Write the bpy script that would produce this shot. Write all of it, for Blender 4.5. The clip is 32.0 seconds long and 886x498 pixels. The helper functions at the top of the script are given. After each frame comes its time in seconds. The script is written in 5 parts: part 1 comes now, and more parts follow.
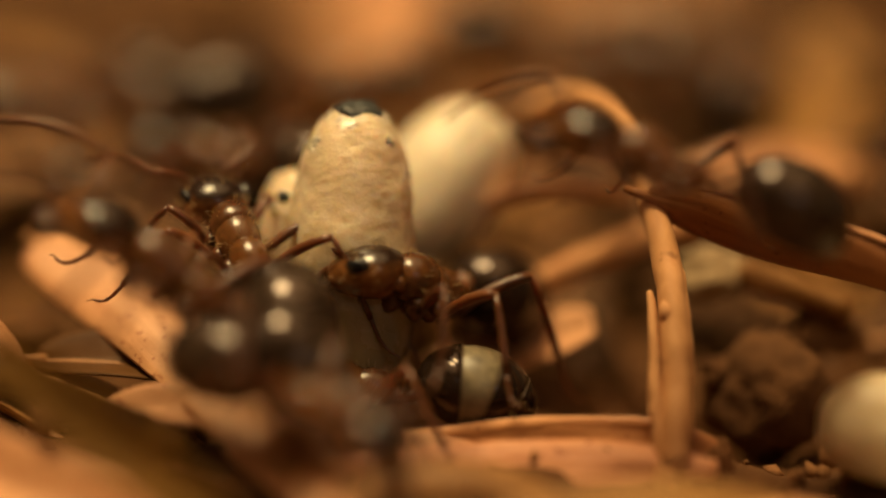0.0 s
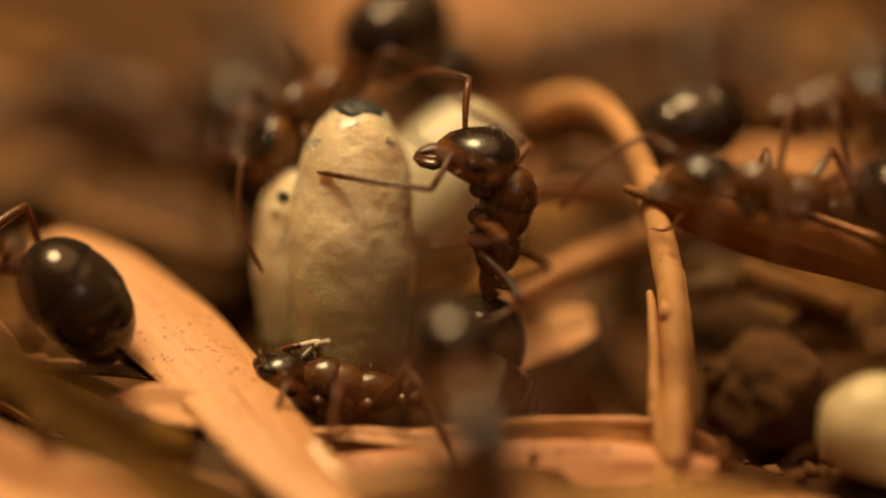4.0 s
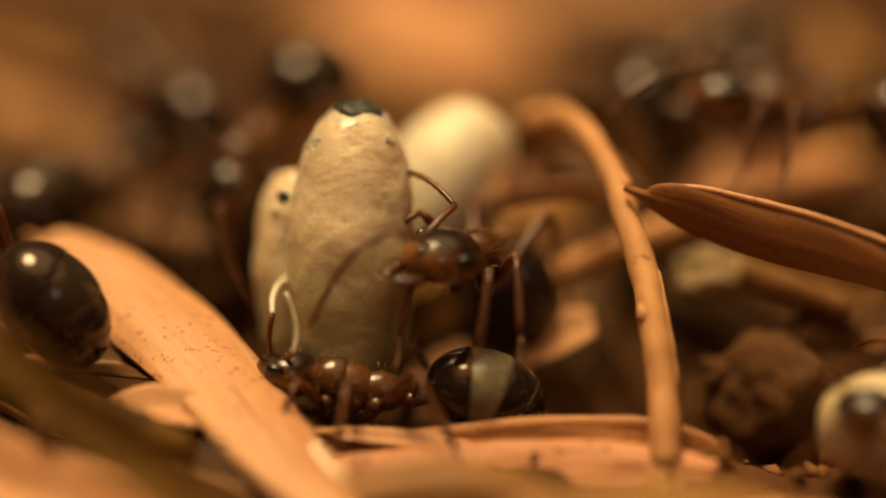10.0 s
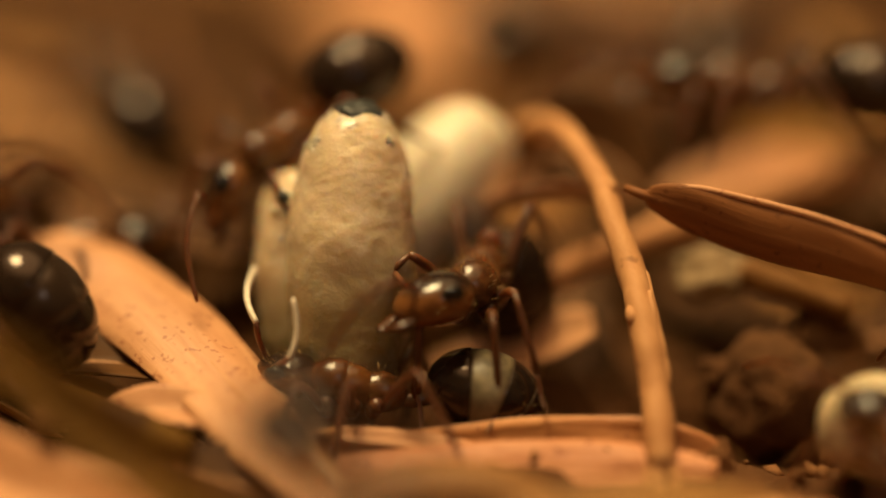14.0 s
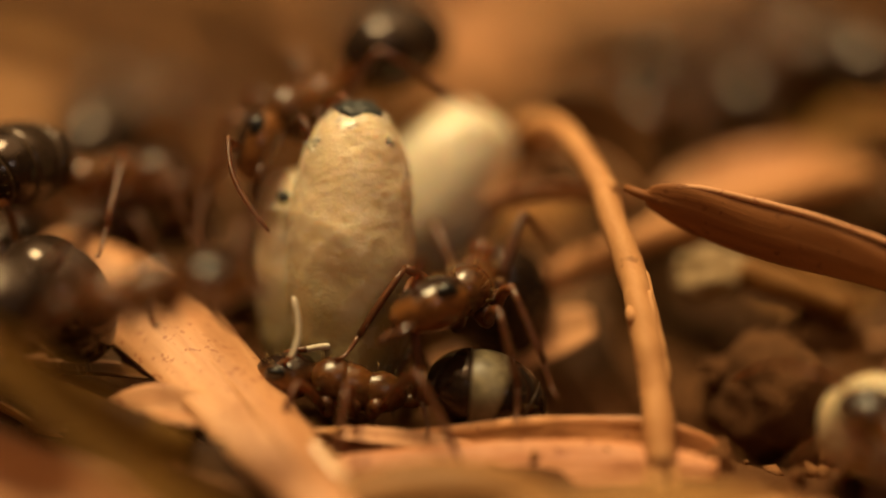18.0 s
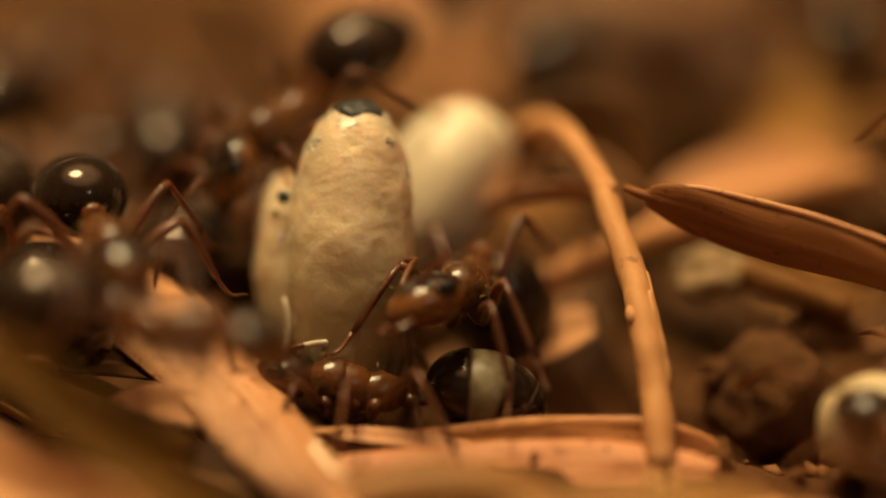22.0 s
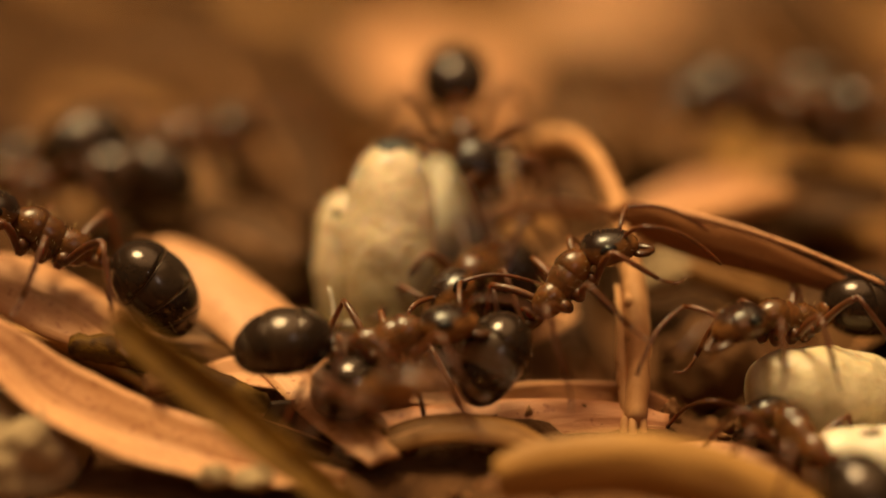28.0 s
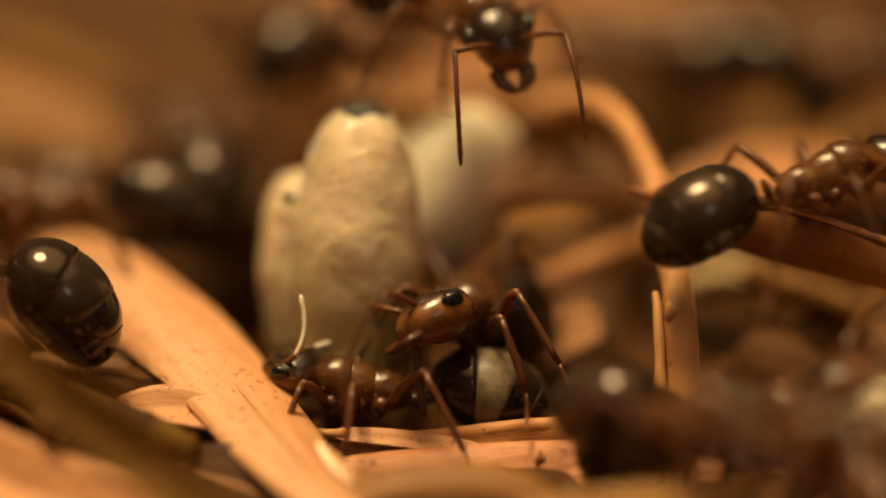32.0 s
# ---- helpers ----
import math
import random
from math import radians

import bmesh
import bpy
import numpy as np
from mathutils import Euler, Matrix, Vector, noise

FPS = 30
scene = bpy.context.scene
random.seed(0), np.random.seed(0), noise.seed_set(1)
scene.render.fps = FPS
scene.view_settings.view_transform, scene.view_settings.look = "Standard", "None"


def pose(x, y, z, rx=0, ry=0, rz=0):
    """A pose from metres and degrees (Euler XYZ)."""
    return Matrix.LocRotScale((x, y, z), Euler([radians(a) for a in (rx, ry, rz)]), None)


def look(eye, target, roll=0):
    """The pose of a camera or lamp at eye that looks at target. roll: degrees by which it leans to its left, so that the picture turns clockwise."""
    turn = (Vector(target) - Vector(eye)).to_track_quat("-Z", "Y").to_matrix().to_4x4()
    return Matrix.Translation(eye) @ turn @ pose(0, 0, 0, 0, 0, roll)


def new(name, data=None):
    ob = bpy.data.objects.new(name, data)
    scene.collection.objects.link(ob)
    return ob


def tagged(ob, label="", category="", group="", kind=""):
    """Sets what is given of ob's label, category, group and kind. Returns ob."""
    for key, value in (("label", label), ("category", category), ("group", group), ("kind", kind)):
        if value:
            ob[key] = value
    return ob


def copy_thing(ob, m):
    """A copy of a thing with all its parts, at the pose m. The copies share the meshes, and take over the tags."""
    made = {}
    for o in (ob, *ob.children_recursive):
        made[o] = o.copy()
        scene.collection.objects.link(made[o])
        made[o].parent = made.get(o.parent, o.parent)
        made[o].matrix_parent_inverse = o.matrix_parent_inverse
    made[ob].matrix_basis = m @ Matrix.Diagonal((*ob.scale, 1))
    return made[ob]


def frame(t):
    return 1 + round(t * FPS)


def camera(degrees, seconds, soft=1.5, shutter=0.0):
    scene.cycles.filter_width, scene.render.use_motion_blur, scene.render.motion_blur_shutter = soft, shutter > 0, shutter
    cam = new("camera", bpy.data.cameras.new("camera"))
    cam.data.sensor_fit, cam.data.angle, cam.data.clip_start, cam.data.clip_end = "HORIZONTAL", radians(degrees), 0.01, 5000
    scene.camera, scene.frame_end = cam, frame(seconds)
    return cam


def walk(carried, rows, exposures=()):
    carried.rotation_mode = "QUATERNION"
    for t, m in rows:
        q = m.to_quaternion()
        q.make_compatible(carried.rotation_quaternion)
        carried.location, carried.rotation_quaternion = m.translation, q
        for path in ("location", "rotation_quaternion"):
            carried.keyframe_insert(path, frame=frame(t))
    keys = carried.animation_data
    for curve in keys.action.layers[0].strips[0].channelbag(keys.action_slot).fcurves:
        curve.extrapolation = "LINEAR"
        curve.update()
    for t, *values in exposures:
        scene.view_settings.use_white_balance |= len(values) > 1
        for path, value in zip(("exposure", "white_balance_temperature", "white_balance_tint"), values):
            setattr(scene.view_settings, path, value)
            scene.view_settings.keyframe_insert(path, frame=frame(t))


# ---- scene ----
from mathutils import Quaternion

MM = 0.001  # all plans below are in millimetres

# ---------------------------------------------------------------- camera
cam = camera(10.48, 32.0, soft=1.8, shutter=0.5)
TILT = 76
walk(cam, [
    (0, pose(0.00000, -0.11644, 0.02903, TILT, 0, 0)),
    (23.3, pose(0.00000, -0.11644, 0.02903, TILT, 0, 0)),
    (24.5, pose(-0.00013, -0.11644, 0.02903, TILT, 0, 0)),
    (25.5, pose(-0.00027, -0.11644, 0.02903, TILT, 0, 0)),
    (26.2, pose(-0.00030, -0.12226, 0.03048, TILT, 0, 0)),
    (27.1, pose(-0.00052, -0.15230, 0.03811, TILT, 0, 0)),
    (30.5, pose(-0.00052, -0.15230, 0.03811, TILT, 0, 0)),
    (30.95, pose(-0.00030, -0.11643, 0.02905, TILT, 0, 0)),
    (31.5, pose(-0.00020, -0.11645, 0.02898, TILT, 0, 0)),
    (32, pose(-0.00014, -0.11643, 0.02906, TILT, 0, 0)),
], exposures=((0, 0.0), (25.5, 0.0), (27.1, 0.22), (30.5, 0.22), (31.0, 0.2), (31.5, 0.12), (32, 0.1)))
# a macro lens: shallow depth of field, its focus drawn from thing to thing
focus = new("focus_point")
cam.data.dof.use_dof = True
cam.data.dof.focus_object = focus
cam.data.dof.aperture_fstop = 11.0
cam.data.dof.aperture_blades = 0

# ---------------------------------------------------------------- light
world = bpy.data.worlds.new("room")
scene.world = world
world.use_nodes = True
wn = world.node_tree.nodes
wl = world.node_tree.links
wn.clear()
w_out = wn.new("ShaderNodeOutputWorld")
w_bg = wn.new("ShaderNodeBackground")
w_co = wn.new("ShaderNodeTexCoord")
w_sep = wn.new("ShaderNodeSeparateXYZ")
w_ramp = wn.new("ShaderNodeValToRGB")
w_ramp.color_ramp.elements[0].position = 0.15
w_ramp.color_ramp.elements[0].color = (0.185, 0.104, 0.052, 1)
w_ramp.color_ramp.elements[1].position = 0.965
w_ramp.color_ramp.elements[1].color = (3.4, 2.0, 0.87, 1)
w_mid = w_ramp.color_ramp.elements.new(0.88)
w_mid.color = (0.155, 0.086, 0.037, 1)
w_map = wn.new("ShaderNodeMapRange")
w_map.inputs["From Min"].default_value = -1
wl.new(w_co.outputs["Generated"], w_sep.inputs[0])
wl.new(w_sep.outputs["Z"], w_map.inputs["Value"])
wl.new(w_map.outputs[0], w_ramp.inputs[0])
wl.new(w_ramp.outputs[0], w_bg.inputs[0])
w_bg.inputs[1].default_value = 0.58
wl.new(w_bg.outputs[0], w_out.inputs[0])

sun_data = bpy.data.lights.new("sun", "SUN")
sun_data.energy = 4.3
sun_data.angle = radians(20.0)
sun_data.color = (1.0, 0.75, 0.36)
sun = new("sun", sun_data)
sun.matrix_basis = look((-0.018, 0.004, 0.095), (0, 0, 0))
lamp_data = bpy.data.lights.new("lamp", "AREA")
lamp_data.shape = "RECTANGLE"
lamp_data.size = 0.006
lamp_data.size_y = 0.015
lamp_data.energy = 0.0062
lamp_data.color = (1.0, 0.93, 0.86)
lamp = new("lamp", lamp_data)
lamp.matrix_basis = look((0.045, -0.110, 0.075), (0, 0, 0))
scene.view_settings.exposure = 0.0


# ---------------------------------------------------------------- materials
def material(name, dark, light, rough=0.5, grain=2500.0, blotch=500.0, bump=0.3, depth=0.05, metal=0.0,
             sss=0.0, sss_rgb=(1.0, 0.4, 0.1), spots=None, stretch=(1, 1, 1), coat=0.0, vary=0.25, along=False, spec=0.5):
    """Two scales of noise between two colours, fine relief, and a little change from piece to piece."""
    m = bpy.data.materials.new(name)
    m.use_nodes = True
    n, l = m.node_tree.nodes, m.node_tree.links
    b = n["Principled BSDF"]
    co = n.new("ShaderNodeTexCoord")
    mp = n.new("ShaderNodeMapping")
    mp.inputs["Scale"].default_value = stretch
    l.new(co.outputs["UV" if along else "Object"], mp.inputs["Vector"])
    fine = n.new("ShaderNodeTexNoise")
    fine.inputs["Scale"].default_value = grain
    fine.inputs["Detail"].default_value = 5
    fine.inputs["Roughness"].default_value = 0.65
    l.new(mp.outputs[0], fine.inputs["Vector"])
    big = n.new("ShaderNodeTexNoise")
    big.inputs["Scale"].default_value = blotch
    big.inputs["Detail"].default_value = 3
    l.new(mp.outputs[0], big.inputs["Vector"])
    info = n.new("ShaderNodeObjectInfo")
    add = n.new("ShaderNodeMath")
    add.operation = "ADD"
    l.new(fine.outputs[0], add.inputs[0])
    l.new(big.outputs[0], add.inputs[1])
    rnd = n.new("ShaderNodeMath")
    rnd.operation = "MULTIPLY_ADD"
    rnd.inputs[1].default_value = vary
    l.new(info.outputs["Random"], rnd.inputs[0])
    l.new(add.outputs[0], rnd.inputs[2])
    ramp = n.new("ShaderNodeValToRGB")
    mr = n.new("ShaderNodeMapRange")
    mr.inputs["From Min"].default_value = 0.70
    mr.inputs["From Max"].default_value = 1.30 + vary
    l.new(rnd.outputs[0], mr.inputs["Value"])
    ramp.color_ramp.elements[0].position = 0.0
    ramp.color_ramp.elements[1].position = 1.0
    ramp.color_ramp.elements[0].color = (*dark, 1)
    ramp.color_ramp.elements[1].color = (*light, 1)
    l.new(mr.outputs[0], ramp.inputs[0])
    colour = ramp.outputs[0]
    if spots:
        sp = n.new("ShaderNodeTexNoise")
        sp.inputs["Scale"].default_value = spots[1]
        sp.inputs["Detail"].default_value = 2
        l.new(co.outputs["Object"], sp.inputs["Vector"])
        cut = n.new("ShaderNodeMapRange")
        cut.inputs["From Min"].default_value = spots[2]
        cut.inputs["From Max"].default_value = spots[2] + 0.08
        l.new(sp.outputs[0], cut.inputs["Value"])
        mix = n.new("ShaderNodeMix")
        mix.data_type = "RGBA"
        l.new(cut.outputs[0], mix.inputs[0])
        l.new(colour, mix.inputs[6])
        mix.inputs[7].default_value = (*spots[0], 1)
        colour = mix.outputs[2]
    l.new(colour, b.inputs["Base Color"])
    rr = n.new("ShaderNodeMapRange")
    rr.inputs["To Min"].default_value = max(0.02, rough - 0.12)
    rr.inputs["To Max"].default_value = min(1.0, rough + 0.12)
    l.new(big.outputs[0], rr.inputs["Value"])
    l.new(rr.outputs[0], b.inputs["Roughness"])
    b.inputs["Metallic"].default_value = metal
    b.inputs["Specular IOR Level"].default_value = spec
    if sss:
        b.inputs["Subsurface Weight"].default_value = sss
        b.inputs["Subsurface Radius"].default_value = sss_rgb
        b.inputs["Subsurface Scale"].default_value = 0.0010
    if coat:
        b.inputs["Coat Weight"].default_value = coat
        b.inputs["Coat Roughness"].default_value = 0.12
        b.inputs["Coat IOR"].default_value = 1.4
    if bump:
        bp = n.new("ShaderNodeBump")
        bp.inputs["Strength"].default_value = bump
        bp.inputs["Distance"].default_value = depth * MM
        l.new(add.outputs[0], bp.inputs["Height"])
        l.new(bp.outputs[0], b.inputs["Normal"])
        l.new(bp.outputs[0], b.inputs["Coat Normal"])
    return m


M_LEAF = material("dry_leaf", (0.36, 0.138, 0.055), (0.70, 0.385, 0.195), 0.50, 2900, 520, 0.5, 0.07,
                  stretch=(0.13, 1, 1), spots=((0.36, 0.14, 0.065), 5200, 0.60), along=True, vary=0.35, spec=0.32)
# dark brown leaf; the shade of the litter is put into this colour
M_LEAF_SHADY = material("dark_leaf", (0.036, 0.015, 0.006), (0.115, 0.050, 0.014), 0.55, 2200, 420, 0.4, 0.06, stretch=(0.16, 1, 1), along=True, vary=0.4, spec=0.12)
M_CURL = material("curled_bark", (0.27, 0.085, 0.028), (0.66, 0.30, 0.105), 0.5, 1900, 700, 0.9, 0.10, stretch=(0.3, 1, 1), along=True, spots=((0.30, 0.10, 0.04), 2400, 0.64), spec=0.3)
# red-brown leaf seen from below, its self-shadow put into the colour
M_LEAF_RED_SHADED = material("red_brown_leaf", (0.15, 0.052, 0.016), (0.31, 0.125, 0.042), 0.55, 2600, 480, 0.5, 0.06, stretch=(0.14, 1, 1), spots=((0.17, 0.06, 0.02), 4200, 0.64), along=True, vary=0.3, spec=0.2)
M_PINK = material("pink_leaf", (0.40, 0.145, 0.060), (0.70, 0.345, 0.175), 0.5, 2300, 640, 0.9, 0.09, stretch=(0.22, 1, 1), along=True, spots=((0.30, 0.10, 0.045), 2600, 0.62), spec=0.3)
M_RIB = material("leaf_rib", (0.36, 0.15, 0.05), (0.60, 0.30, 0.12), 0.5, 2000, 300, 0.4, 0.04)
M_TWIG = material("twig_bark", (0.42, 0.18, 0.07), (0.66, 0.36, 0.16), 0.6, 2200, 300, 0.7, 0.06, stretch=(1, 1, 0.2),
                  spots=((0.2, 0.08, 0.03), 1200, 0.66), spec=0.25)
M_OLIVE = material("olive_bark", (0.060, 0.028, 0.0045), (0.20, 0.098, 0.014), 0.6, 1800, 420, 0.8, 0.10, spots=((0.05, 0.020, 0.005), 900, 0.58), spec=0.12)
M_LEAF_MID = material("brown_leaf", (0.11, 0.048, 0.013), (0.30, 0.140, 0.042), 0.55, 2400, 420, 0.3, 0.05, stretch=(0.16, 1, 1), along=True, vary=0.3, spec=0.18)
M_LEAF_TAN = material("tan_leaf", (0.21, 0.094, 0.020), (0.43, 0.22, 0.058), 0.55, 2400, 420, 0.3, 0.05, stretch=(0.16, 1, 1), along=True, vary=0.3, spec=0.25)
M_LEAF_GOLD = material("golden_leaf", (0.35, 0.150, 0.042), (0.62, 0.325, 0.105), 0.5, 2600, 480, 0.4, 0.06, stretch=(0.14, 1, 1), along=True, vary=0.35, spec=0.3)
M_SOIL = material("nest_soil", (0.052, 0.024, 0.012), (0.150, 0.068, 0.028), 0.8, 1200, 160, 1.0, 0.25, spec=0.04)
M_GALL = material("dark_gall", (0.050, 0.024, 0.013), (0.140, 0.066, 0.028), 0.85, 1600, 300, 0.8, 0.12, spec=0.04)
M_CRUMB = material("crumb", (0.10, 0.04, 0.016), (0.42, 0.20, 0.08), 0.75, 1500, 300, 0.7, 0.1, vary=0.6, spec=0.1)
M_COCOON = material("cocoon_silk", (0.60, 0.47, 0.31), (0.73, 0.60, 0.43), 0.26, 4600, 1300, 0.6, 0.05, sss=0.6, coat=0.45,
                    sss_rgb=(1.0, 0.6, 0.25), vary=0.05)
M_COCOON_PALE = material("pale_cocoon_silk", (0.63, 0.56, 0.42), (0.73, 0.66, 0.52), 0.40, 2500, 400, 0.25, 0.05, sss=0.4,
                         sss_rgb=(1.0, 0.6, 0.25), vary=0.05)
M_COCOON_DULL = material("dull_cocoon_silk", (0.48, 0.38, 0.23), (0.66, 0.54, 0.34), 0.42, 1500, 420, 0.6, 0.12, sss=0.3, sss_rgb=(1.0, 0.6, 0.25), vary=0.05)
M_TIP = material("meconium", (0.012, 0.014, 0.014), (0.04, 0.045, 0.045), 0.5, 3000, 700, 0.8, 0.08)
M_STONE = material("pebble", (0.20, 0.135, 0.075), (0.47, 0.34, 0.20), 0.7, 1500, 400, 0.6, 0.08, spec=0.15)
M_THORAX = material("amber_cuticle", (0.032, 0.012, 0.005), (0.21, 0.082, 0.020), 0.21, 6500, 900, 0.6, 0.025, sss=0.3,
                    sss_rgb=(1.0, 0.35, 0.08), vary=0.2)
M_HEAD = material("head_cuticle", (0.040, 0.015, 0.006), (0.26, 0.100, 0.024), 0.19, 6500, 650, 0.5, 0.02, vary=0.15)
M_GASTER = material("gaster_cuticle", (0.009, 0.005, 0.0035), (0.026, 0.015, 0.009), 0.13, 8000, 900, 0.20, 0.008, coat=0.0, vary=0.1)
M_SATIN = material("gaster_down", (0.014, 0.009, 0.006), (0.040, 0.024, 0.015), 0.18, 8000, 700, 0.30, 0.012, coat=0.0, vary=0.1)
M_BAND = material("gaster_margin", (0.030, 0.018, 0.009), (0.085, 0.052, 0.025), 0.35, 4000, 900, 0.2, 0.02, vary=0.1)
# worn leaf tip, its bright glint put into the pale colour
M_WORN_GLINT = material("worn_leaf_tip", (0.46, 0.23, 0.10), (0.72, 0.46, 0.25), 0.24, 3600, 900, 0.6, 0.05, spec=0.7)
# khaki pile of the plate, lightened to hold its reflected sheen
M_KHAKI_SHEEN = material("gaster_pile", (0.030, 0.022, 0.012), (0.30, 0.24, 0.14), 0.42, 5200, 500, 0.3, 0.02, vary=0.05)
M_FEELER = material("pale_feeler", (0.45, 0.38, 0.28), (0.85, 0.78, 0.66), 0.45, 5000, 900, 0.3, 0.02, vary=0.05)
M_LEG = material("leg_cuticle", (0.030, 0.010, 0.004), (0.15, 0.050, 0.013), 0.34, 4500, 900, 0.25, 0.02, sss=0.15, vary=0.2)
M_JAW = material("jaw_cuticle", (0.018, 0.007, 0.003), (0.085, 0.028, 0.008), 0.22, 5000, 1200, 0.4, 0.02, vary=0.1)
M_EYE = material("compound_eye", (0.004, 0.004, 0.005), (0.015, 0.014, 0.015), 0.12, 9000, 900, 0.3, 0.01, vary=0.0)
M_HAIR = material("bristle", (0.35, 0.22, 0.08), (0.55, 0.38, 0.16), 0.35, 3000, 500, 0.0)


for m in (M_GASTER, M_SATIN, M_BAND):
    m.node_tree.nodes["Principled BSDF"].inputs["Specular Tint"].default_value = (1.0, 0.82, 0.74, 1)


def two_tone(m, rgb, z0, z1):
    """A second colour for the upper side of a piece, with a ragged border (the dark crown of a wood ant's head)."""
    n, l = m.node_tree.nodes, m.node_tree.links
    b = n["Principled BSDF"]
    under = b.inputs["Base Color"].links[0].from_socket
    co, sep, nz = n.new("ShaderNodeTexCoord"), n.new("ShaderNodeSeparateXYZ"), n.new("ShaderNodeTexNoise")
    nz.inputs["Scale"].default_value = 1800
    l.new(co.outputs["Object"], sep.inputs[0])
    l.new(co.outputs["Object"], nz.inputs["Vector"])
    add = n.new("ShaderNodeMath")
    add.operation = "MULTIPLY_ADD"
    add.inputs[1].default_value = 0.35 * MM
    l.new(nz.outputs[0], add.inputs[0])
    l.new(sep.outputs["Z"], add.inputs[2])
    mr = n.new("ShaderNodeMapRange")
    mr.inputs["From Min"].default_value = (z0 + 0.17) * MM
    mr.inputs["From Max"].default_value = (z1 + 0.17) * MM
    l.new(add.outputs[0], mr.inputs["Value"])
    mix = n.new("ShaderNodeMix")
    mix.data_type = "RGBA"
    l.new(mr.outputs[0], mix.inputs[0])
    l.new(under, mix.inputs[6])
    mix.inputs[7].default_value = (*rgb, 1)
    l.new(mix.outputs[2], b.inputs["Base Color"])


two_tone(M_HEAD, (0.016, 0.007, 0.004), 0.17, 0.42)
two_tone(M_THORAX, (0.060, 0.022, 0.008), 0.30, 0.75)


def foot_shade(m, rgb, x0, x1):
    """A second, darker colour towards the foot of a cocoon: the dimness low down, put into the colour."""
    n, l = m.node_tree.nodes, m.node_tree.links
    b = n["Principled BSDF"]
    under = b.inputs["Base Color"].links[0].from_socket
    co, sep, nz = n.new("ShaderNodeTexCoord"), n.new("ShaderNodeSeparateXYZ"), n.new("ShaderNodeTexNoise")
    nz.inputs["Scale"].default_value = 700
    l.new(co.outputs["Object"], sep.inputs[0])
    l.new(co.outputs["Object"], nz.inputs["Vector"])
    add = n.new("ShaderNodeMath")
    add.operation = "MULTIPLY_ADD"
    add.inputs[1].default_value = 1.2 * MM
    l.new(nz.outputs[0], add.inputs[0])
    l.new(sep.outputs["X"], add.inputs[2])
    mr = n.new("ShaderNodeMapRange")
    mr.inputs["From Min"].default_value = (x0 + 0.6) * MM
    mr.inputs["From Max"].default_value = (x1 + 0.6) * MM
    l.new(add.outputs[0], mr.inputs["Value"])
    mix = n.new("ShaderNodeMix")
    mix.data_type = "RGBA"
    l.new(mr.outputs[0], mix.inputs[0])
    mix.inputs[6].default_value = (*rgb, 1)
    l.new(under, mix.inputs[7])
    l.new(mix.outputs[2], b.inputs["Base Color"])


# the upright cocoons' shaded lower half, painted into the silk
foot_shade(M_COCOON, (0.27, 0.205, 0.105), -1.5, 1.1)


# ---------------------------------------------------------------- building helpers
def part(name, bm, mat, parent=None, label="", at=None):
    """One mesh object (drawn in millimetres) under a thing or a part; at: its own joint in the parent's space, mm."""
    if at is not None:
        bmesh.ops.translate(bm, verts=bm.verts, vec=-Vector(at))
    bmesh.ops.scale(bm, verts=bm.verts, vec=(MM, MM, MM))
    bmesh.ops.recalc_face_normals(bm, faces=bm.faces)
    me = bpy.data.meshes.new(name)
    bm.to_mesh(me)
    bm.free()
    me.shade_smooth()
    me.materials.append(mat)
    ob = new(name, me)
    if parent:
        ob.parent = parent
        if at is not None:
            base = Vector(parent.get("joint", (0, 0, 0)))
            ob.location = (Vector(at) - base) * MM
            ob["joint"] = tuple(at)
        elif "joint" in parent:
            ob.location = -Vector(parent["joint"]) * MM
    if label:
        ob["label"] = label
    return ob


def sweep(bm, pts, radii, segs=10, flat=1.0, side=(0, 1, 0), lump=0.0, grain=1.0, seed=0.0):
    """A closed skin round a line of points; flat: height over width; side: the way in which the width runs."""
    pts = [Vector(p) for p in pts]
    rings = []
    side = Vector(side)
    for i, p in enumerate(pts):
        d = (pts[min(i + 1, len(pts) - 1)] - pts[max(i - 1, 0)]).normalized()
        s = side - d * side.dot(d)
        s = s.normalized() if s.length > 1e-4 else d.orthogonal().normalized()
        side = s
        h = d.cross(s)
        ring = []
        for k in range(segs):
            a = 2 * math.pi * k / segs
            q = p + s * (radii[i] * math.cos(a)) + h * (radii[i] * flat * math.sin(a))
            if lump:
                out = (q - p)
                q = q + out * (lump * noise.noise(q * grain + Vector((seed, 2 * seed, -seed))))
            ring.append(bm.verts.new(q))
        rings.append(ring)
    for a, b in zip(rings, rings[1:]):
        for k in range(segs):
            bm.faces.new((a[k], a[(k + 1) % segs], b[(k + 1) % segs], b[k]))
    bm.faces.new(rings[0][::-1])
    bm.faces.new(rings[-1])
    return bm


def smooth_line(pts, steps=5):
    """A rounder line through the given points."""
    pts = [Vector(p) for p in pts]
    out = []
    for i in range(len(pts) - 1):
        p0, p1, p2, p3 = pts[max(i - 1, 0)], pts[i], pts[i + 1], pts[min(i + 2, len(pts) - 1)]
        for k in range(steps):
            t = k / steps
            out.append(0.5 * ((2 * p1) + (p2 - p0) * t + (2 * p0 - 5 * p1 + 4 * p2 - p3) * t * t + (3 * p1 - p0 - 3 * p2 + p3) * t ** 3))
    out.append(pts[-1])
    return out


